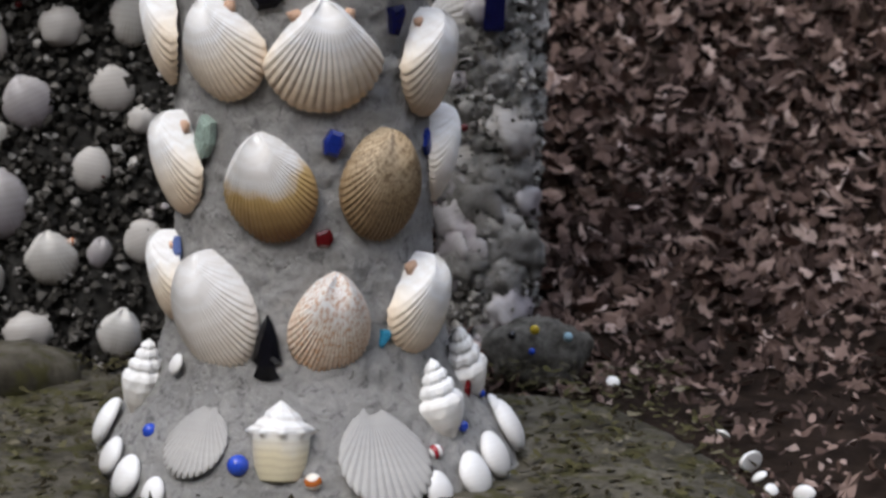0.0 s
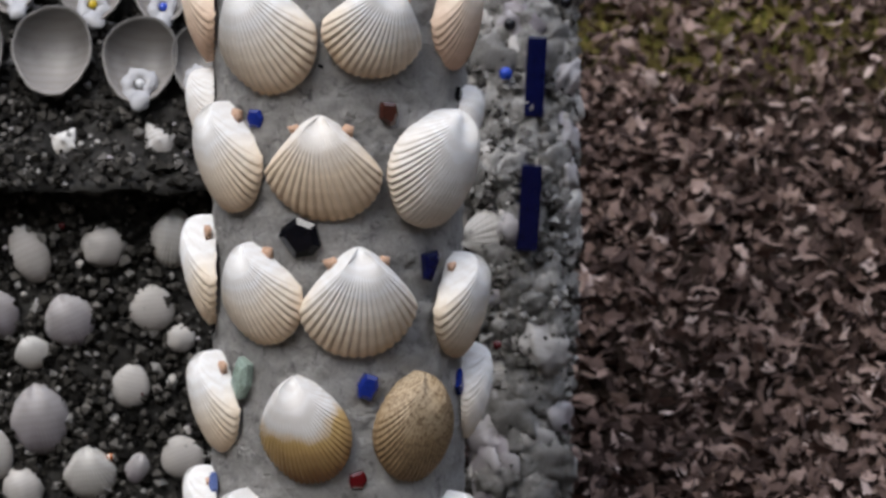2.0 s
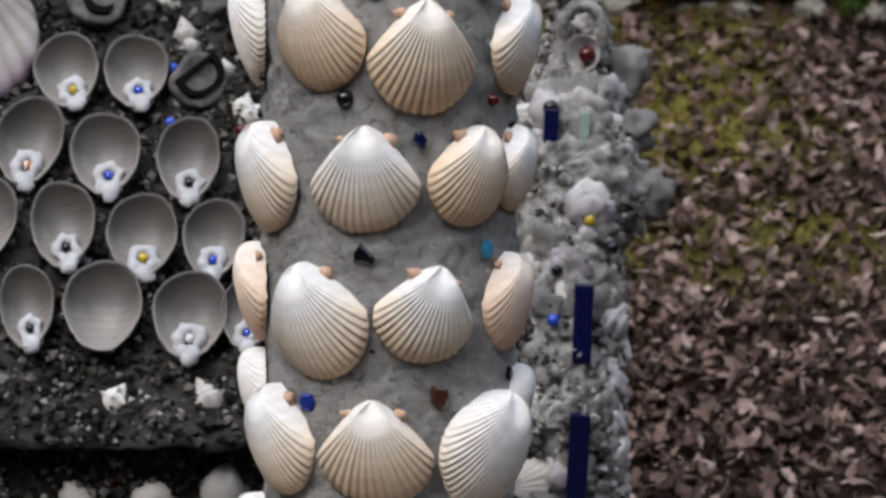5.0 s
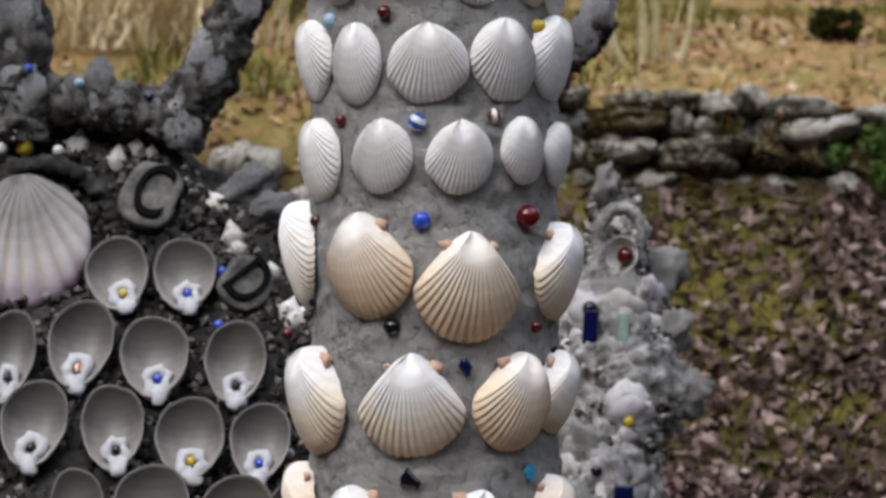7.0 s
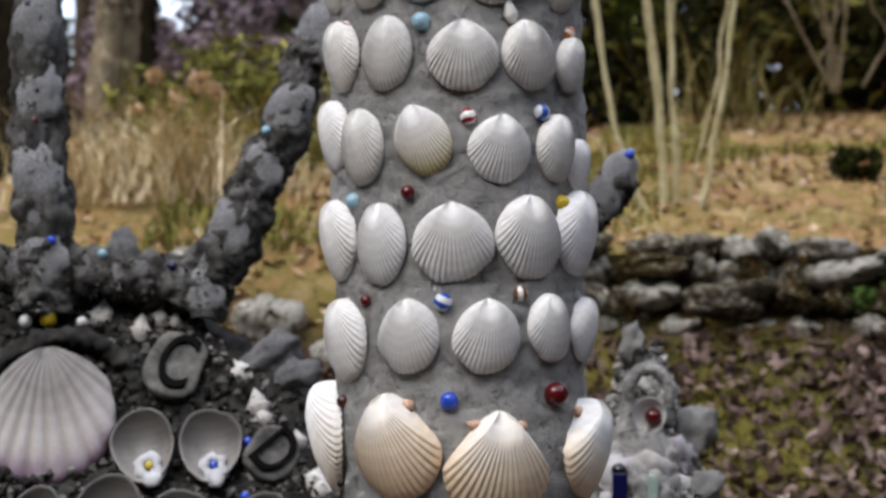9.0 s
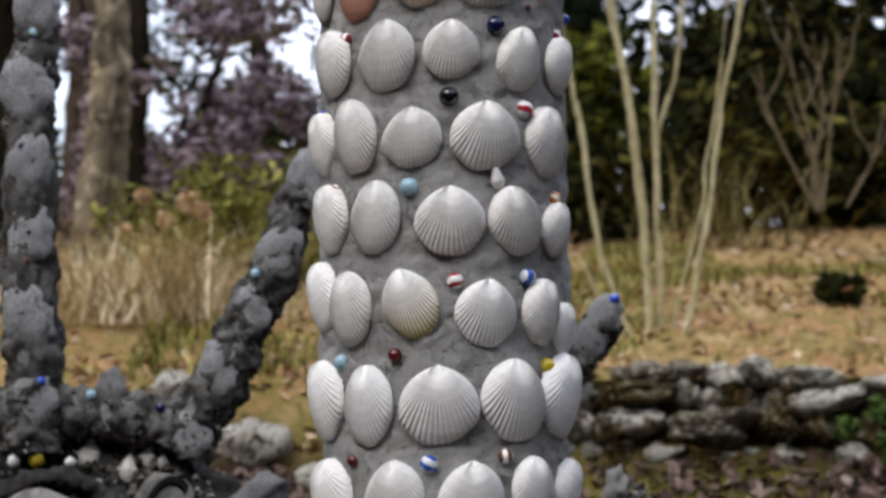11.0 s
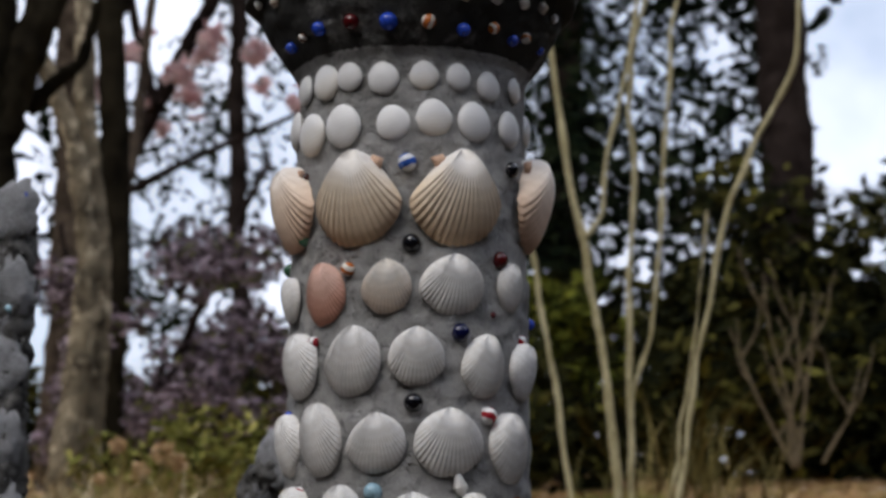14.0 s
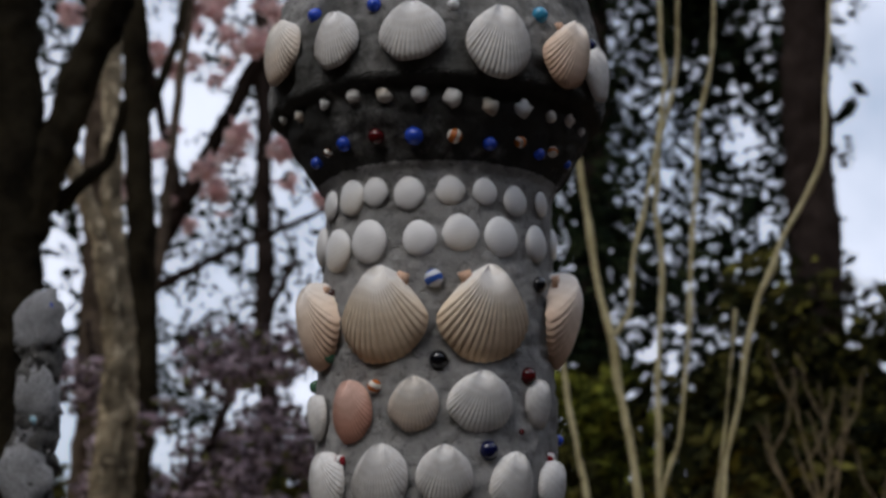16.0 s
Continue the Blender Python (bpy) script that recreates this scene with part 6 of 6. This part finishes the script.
blobs = [(TRUNK_DARK[2][0] + rnd.gauss(0, 0.6), 9.4 + rnd.gauss(0, 0.5), 4.6 + rnd.random() * 3, rnd.uniform(0.2, 0.5)) for _ in range(16)]
tree("pine_tree", "tall straight pine with a thick dark trunk", [(up(down(TRUNK_DARK)), 0.145, 0.085)], DARK_BARK, leaf_cloud(rnd, 2400, blobs, 0.07, 0.05, 2), NEEDLE)
blobs = [(-1.1 + rnd.gauss(0, 0.8), 12 + rnd.gauss(0, 1), 3.0 + rnd.random() * 4, rnd.uniform(0.25, 0.6)) for _ in range(36)]
tree("evergreen_tree", "dark evergreen behind the flowering trees", [(up(down(TRUNK_MID)), 0.055, 0.03)], DARK_BARK, leaf_cloud(rnd, 9000, blobs, 0.036, 0.04, 3.6, 1.0, 3), NEEDLE)
blobs = [(-2.6 + rnd.gauss(0, 0.4), 9 + rnd.gauss(0, 0.6), 2.4 + rnd.random() * 4, rnd.uniform(0.25, 0.55)) for _ in range(26)]
tree("evergreen_tree", "dark evergreen at the edge of the wood", [(straight(-2.5, 9.2, 1.8, 8), 0.12, 0.04)], DARK_BARK, leaf_cloud(rnd, 4200, blobs, 0.045, 0.04, 2.4, 1.0, 5), NEEDLE)
tree("garden_tree", "weathered grey-barked tree with two leaning trunks", [(down(TRUNK_LEFT), 0.050, 0.024), (up(down(TRUNK_LEFT2)), 0.040, 0.025)], GREY_BARK, None, None)
tree("garden_tree", "brown-barked tree behind the grey one", [(up(down(TRUNK_BACK)), 0.06, 0.045), ([TRUNK_BACK[1], (TRUNK_BACK[1][0] + 0.25, 6.6, TRUNK_BACK[1][2] + 0.9), (TRUNK_BACK[1][0] + 0.35, 6.7, TRUNK_BACK[1][2] + 2.2)], 0.028, 0.015)], bark("brown_bark", (0.03, 0.022, 0.016), (0.13, 0.10, 0.075), 12), None, None)
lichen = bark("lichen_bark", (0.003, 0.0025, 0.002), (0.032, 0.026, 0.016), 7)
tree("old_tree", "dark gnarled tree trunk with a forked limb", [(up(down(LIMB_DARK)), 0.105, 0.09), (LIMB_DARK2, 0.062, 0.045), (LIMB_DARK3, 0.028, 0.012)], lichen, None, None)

# extra dark trunk in place of the shaded side of the grey second trunk
tree("garden_tree", "dark trunk added behind the grey-barked tree as its shaded side", [(up(down(TRUNK_SHADE_SIDE)), 0.055, 0.04), ([TRUNK_SHADE_SIDE[3], (TRUNK_SHADE_SIDE[3][0] + 0.12, 6.05, TRUNK_SHADE_SIDE[3][2] + 0.35), (TRUNK_SHADE_SIDE[3][0] + 0.2, 6.1, TRUNK_SHADE_SIDE[3][2] + 0.9)], 0.022, 0.01)], lichen, None, None)

# flowering trees
blobs = [(-0.88 + rnd.gauss(0, 0.30), 7 + rnd.gauss(0, 0.3), 3.35 + rnd.random() * 1.2, rnd.uniform(0.025, 0.06)) for _ in range(72)]
tree("magnolia_tree", "magnolia with pale pink blossoms on dark twigs", [([(-1.5, 7.2, 1.8), (-1.4, 7.1, 2.8), (-1.0, 7, 3.6), (-0.6, 7, 4.4), (-0.4, 7, 5.4)], 0.05, 0.02), ([(-1.3, 7.05, 3.0), (-0.9, 7, 3.2), (-0.5, 6.9, 3.35)], 0.022, 0.01), ([(-1.1, 7, 3.4), (-1.3, 6.9, 4.2), (-1.2, 6.9, 5.2)], 0.025, 0.012), ([(-0.8, 7, 4.0), (-0.75, 7, 3.5), (-0.6, 7, 3.1)], 0.014, 0.006)], DARK_BARK,
     leaf_cloud(rnd, 1600, blobs, 0.034, -1, 2), PINK, "tree", "pale pink blossoms")
blobs = [(-0.85 + rnd.gauss(0, 0.42), 6 + rnd.gauss(0, 0.35), 1.9 + min(0.70, abs(rnd.gauss(0, 0.36))), rnd.uniform(0.08, 0.19)) for _ in range(36)]
tree("lilac_shrub", "broad shrub in dusty lilac bloom", [([(-1.0, 6, 1.6), (-0.9, 6, 2.1), (-0.7, 5.9, 2.6), (-0.55, 5.9, 2.9)], 0.025, 0.01), ([(-1.1, 6, 1.6), (-1.2, 6, 2.2), (-1.3, 6, 2.7)], 0.025, 0.01)], DARK_BARK,
     leaf_cloud(rnd, 8500, blobs, 0.024, -0.05, 4.0), LILAC, "shrub", "dusty lilac blossoms and bare twigs")
blobs = [(-0.5 + rnd.gauss(0, 0.22), 4.3 + rnd.gauss(0, 0.2), 1.42 + rnd.random() * 0.25, rnd.uniform(0.08, 0.16)) for _ in range(20)]
tree("low_shrub", "low olive-green shrub on the slope", [([(-0.5, 4.3, 1.3), (-0.5, 4.3, 1.6)], 0.02, 0.01)], DARK_BARK, leaf_cloud(rnd, 3800, blobs, 0.02, -0.2, 4), OLIVE, "shrub", "olive green leaves")
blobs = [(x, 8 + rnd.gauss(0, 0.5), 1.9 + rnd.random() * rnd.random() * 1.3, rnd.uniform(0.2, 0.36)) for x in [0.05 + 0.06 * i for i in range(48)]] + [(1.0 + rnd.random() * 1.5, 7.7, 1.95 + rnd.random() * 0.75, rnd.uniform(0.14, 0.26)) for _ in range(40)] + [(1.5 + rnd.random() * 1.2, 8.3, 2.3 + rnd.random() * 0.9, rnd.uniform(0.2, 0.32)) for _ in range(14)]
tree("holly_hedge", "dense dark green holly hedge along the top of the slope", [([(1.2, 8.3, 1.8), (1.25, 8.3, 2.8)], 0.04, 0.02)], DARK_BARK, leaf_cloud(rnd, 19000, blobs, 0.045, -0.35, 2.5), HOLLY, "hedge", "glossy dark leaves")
blobs = [(x, 8.6 + rnd.gauss(0, 0.4), 1.95 + rnd.random() * 0.45, rnd.uniform(0.2, 0.28)) for x in [-3 + 0.055 * i for i in range(60)]]
tree("holly_hedge", "dark undergrowth below the flowering trees", [([(-1, 8.6, 1.8), (-1, 8.6, 2.6)], 0.04, 0.02)], DARK_BARK, leaf_cloud(rnd, 12500, blobs, 0.05, -0.6, 2.5), HOLLY, "hedge", "dark leaves")
blobs = [(0.975 + rnd.uniform(-0.035, 0.035), 3.6 + rnd.uniform(-0.03, 0.03), 1.335 + rnd.random() * 0.06, 0.038) for _ in range(16)]
tree("heather_clump", "small dark green clump on the straw slope", [([(0.975, 3.6, 1.25), (0.975, 3.6, 1.4)], 0.01, 0.004)], DARK_BARK, leaf_cloud(rnd, 3600, blobs, 0.011, -1, 2), OLIVE_DARK, "shrub", "dark small leaves")
blobs = [(2.5 + rnd.gauss(0, 0.35), 10 + rnd.gauss(0, 0.4), 2.2 + rnd.random() ** 1.5 * 1.5, rnd.uniform(0.2, 0.34)) for _ in range(30)]
tree("low_tree", "greyish olive tree against the sky", [([(2.5, 10, 1.8), (2.5, 10, 3.2)], 0.05, 0.02)], DARK_BARK, leaf_cloud(rnd, 5200, blobs, 0.05, -0.1, 2.5), island_mat("grey_olive", [(0, (0.008, 0.007, 0.004)), (0.6, (0.05, 0.046, 0.026)), (1, (0.16, 0.15, 0.10))]), "tree", "greyish leaves")

pieces = [blade(rnd, Vector((rnd.gauss(-0.74, 0.15), 3.6 + rnd.gauss(0, 0.14), 1.30)), rnd.uniform(0.06, 0.30), 0.002, rnd.uniform(0.3, 2.0)) for _ in range(1300)]
scatter("dry_grass", pieces, PALE_STRAW, "clump of tall dry straw-coloured grass", "grass")
pieces = [blade(rnd, Vector((rnd.uniform(-0.9, 2.2), rnd.uniform(2.9, 5.0), 0)), rnd.uniform(0.010, 0.030), 0.002, rnd.uniform(0.5, 1.8)) for _ in range(3600)]
pieces = [([(x, y, z + ground_z(pv[0][0], pv[0][1])) for x, y, z in pv], pf) for pv, pf in pieces]
scatter("dry_grass", pieces, STRAW, "short dry grass over the upper slope", "grass")
pieces = []
while len(pieces) < 9000:
    x, y = rnd.uniform(-0.7, 2.4), rnd.uniform(2.95, 6.0)
    if noise.noise((x * 1.6, y * 1.1, 4.4)) + (0.35 if x < 0.1 and y > 3.6 else -0.04) < 0.12:
        continue
    pieces.append(blade(rnd, Vector((x, y, ground_z(x, y))), rnd.uniform(0.03, 0.08) * (1.0 if x < 0.1 else 0.5), 0.003, rnd.uniform(0.3, 1.1)))
scatter("moss", pieces, OLIVE, "yellow-green mossy grass in patches on the upper slope", "moss")
pieces = []
for _ in range(520):
    x, y = rnd.uniform(-0.9, 2.3), rnd.uniform(2.98, 5.6)
    pieces.append(leaf(rnd, Vector((x, y, ground_z(x, y) + rnd.uniform(0.02, 0.05))), rnd.uniform(0.010, 0.026), 0.3))
scatter("fallen_petals", pieces, island_mat("fallen_petals", [(0.0, (0.30, 0.13, 0.05)), (0.45, (0.46, 0.22, 0.10)), (0.7, (0.55, 0.36, 0.28)), (1.0, (0.78, 0.64, 0.58))]), "fallen pink petals and orange leaves on the slope", "petals")
pieces = [blade(rnd, Vector((rnd.gauss(1.0, 0.17), 6.2 + rnd.gauss(0, 0.12), 1.72)), rnd.uniform(0.15, 0.50), 0.004, rnd.uniform(0.5, 1.5)) for _ in range(110)]
scatter("tall_grass", pieces, island_mat("olive_straw", [(0.0, (0.05, 0.045, 0.015)), (0.7, (0.17, 0.14, 0.05)), (1.0, (0.30, 0.24, 0.10))]), "arching olive grass clump before the hedge", "grass")
blobs = [(rnd.uniform(-0.1, 2.8), rnd.uniform(2.68, 2.74), rnd.uniform(0.93, 1.14), rnd.uniform(0.012, 0.04)) for _ in range(110)]
scatter("wall_moss", leaf_cloud(rnd, 6000, blobs, 0.007, -1), island_mat("wall_moss", [(0.0, (0.012, 0.010, 0.004)), (0.6, (0.05, 0.035, 0.010)), (0.9, (0.15, 0.075, 0.018)), (1.0, (0.10, 0.11, 0.03))]), "rusty and dark moss creeping over the stone wall", "moss")
blobs = [(0.97 + rnd.gauss(0, 0.06), 2.58 + rnd.gauss(0, 0.03), 0.97 + rnd.random() * 0.10, rnd.uniform(0.025, 0.05)) for _ in range(16)]
tree("low_shrub", "small bright green seedling shrub against the stone wall", [([(0.97, 2.58, 0.85), (0.97, 2.58, 1.05)], 0.008, 0.003)], DARK_BARK, leaf_cloud(rnd, 1500, blobs, 0.010, -0.2, 6), island_mat("fresh_green_leaf", [(0.0, (0.02, 0.04, 0.01)), (0.6, (0.07, 0.13, 0.03)), (1.0, (0.16, 0.22, 0.06))]), "shrub", "fresh green leaves")
blobs = [(0.56 + rnd.gauss(0, 0.13), 7.3 + rnd.gauss(0, 0.1), 2.2 + rnd.random() * 0.5, rnd.uniform(0.06, 0.13)) for _ in range(18)]
tree("low_shrub", "yellow-green evergreen shrub before the dark trees", [([(0.56, 7.3, 1.8), (0.56, 7.3, 2.6)], 0.02, 0.01)], DARK_BARK, leaf_cloud(rnd, 1500, blobs, 0.03, 0.0, 4), island_mat("yellow_green_leaf", [(0.0, (0.01, 0.014, 0.004)), (0.5, (0.06, 0.07, 0.012)), (1.0, (0.26, 0.27, 0.04))]), "shrub", "yellow-green leaves")
hydr = thing("dried_hydrangea", "dried hydrangea with papery tan flower heads", "plant")
for k, (x, z, r) in enumerate(((-0.76, 1.645, 0.026), (-0.64, 1.63, 0.045), (-0.70, 1.585, 0.03), (-0.80, 1.56, 0.02), (-0.60, 1.60, 0.03))):
    stem = part("stem", tube([(-0.70, 3.7, 1.3), ((-0.70 + x) / 2, 3.7, (1.3 + z) / 2), (x, 3.7, z)], (0.004, 0.003, 0.002), 6), TWIG_BARK, hydr)
    scatter("flower_head", leaf_cloud(rnd, 90, [(x, 3.7, z, r * 0.75)], 0.011, -1), island_mat("papery_tan", [(0, (0.42, 0.26, 0.13)), (1, (0.70, 0.52, 0.32))]), "", "", hydr)


# ---- unseen dark ring, added to cut the low sky light ----
SKY_SCREEN = rocky("dark_sky_screen", (0.006, 0.009, 0.005), (0.035, 0.042, 0.02), 0.7, 5.0, 1.0, 0.2)
bm = bmesh.new()
rows = []
for k in range(10):
    row = []
    for i in range(121):
        a = radians(62 - 304 * i / 120)
        r = 13 + 1.6 * noise.noise((math.cos(a) * 4, math.sin(a) * 4, k * 0.6))
        row.append((r * math.cos(a), -1 + r * math.sin(a), -0.3 + k * 1.12 + (1.2 * noise.noise((i * 0.35, 0, 3)) if k == 9 else 0)))
    rows.append(row)
vs = grid_mesh(bm, rows)
back = [[bm.verts.new(v.co * 1.06) for v in r] for r in (vs[0], vs[-1])]
for i in range(120):
    bm.faces.new((vs[-1][i], vs[-1][i + 1], back[1][i + 1], back[1][i]))
    bm.faces.new((back[1][i], back[1][i + 1], back[0][i + 1], back[0][i]))
tagged(new("backdrop", mesh_of("backdrop", bm, SKY_SCREEN)), "unseen dark ring added round the garden to cut low sky light", "woods", "", "structure")
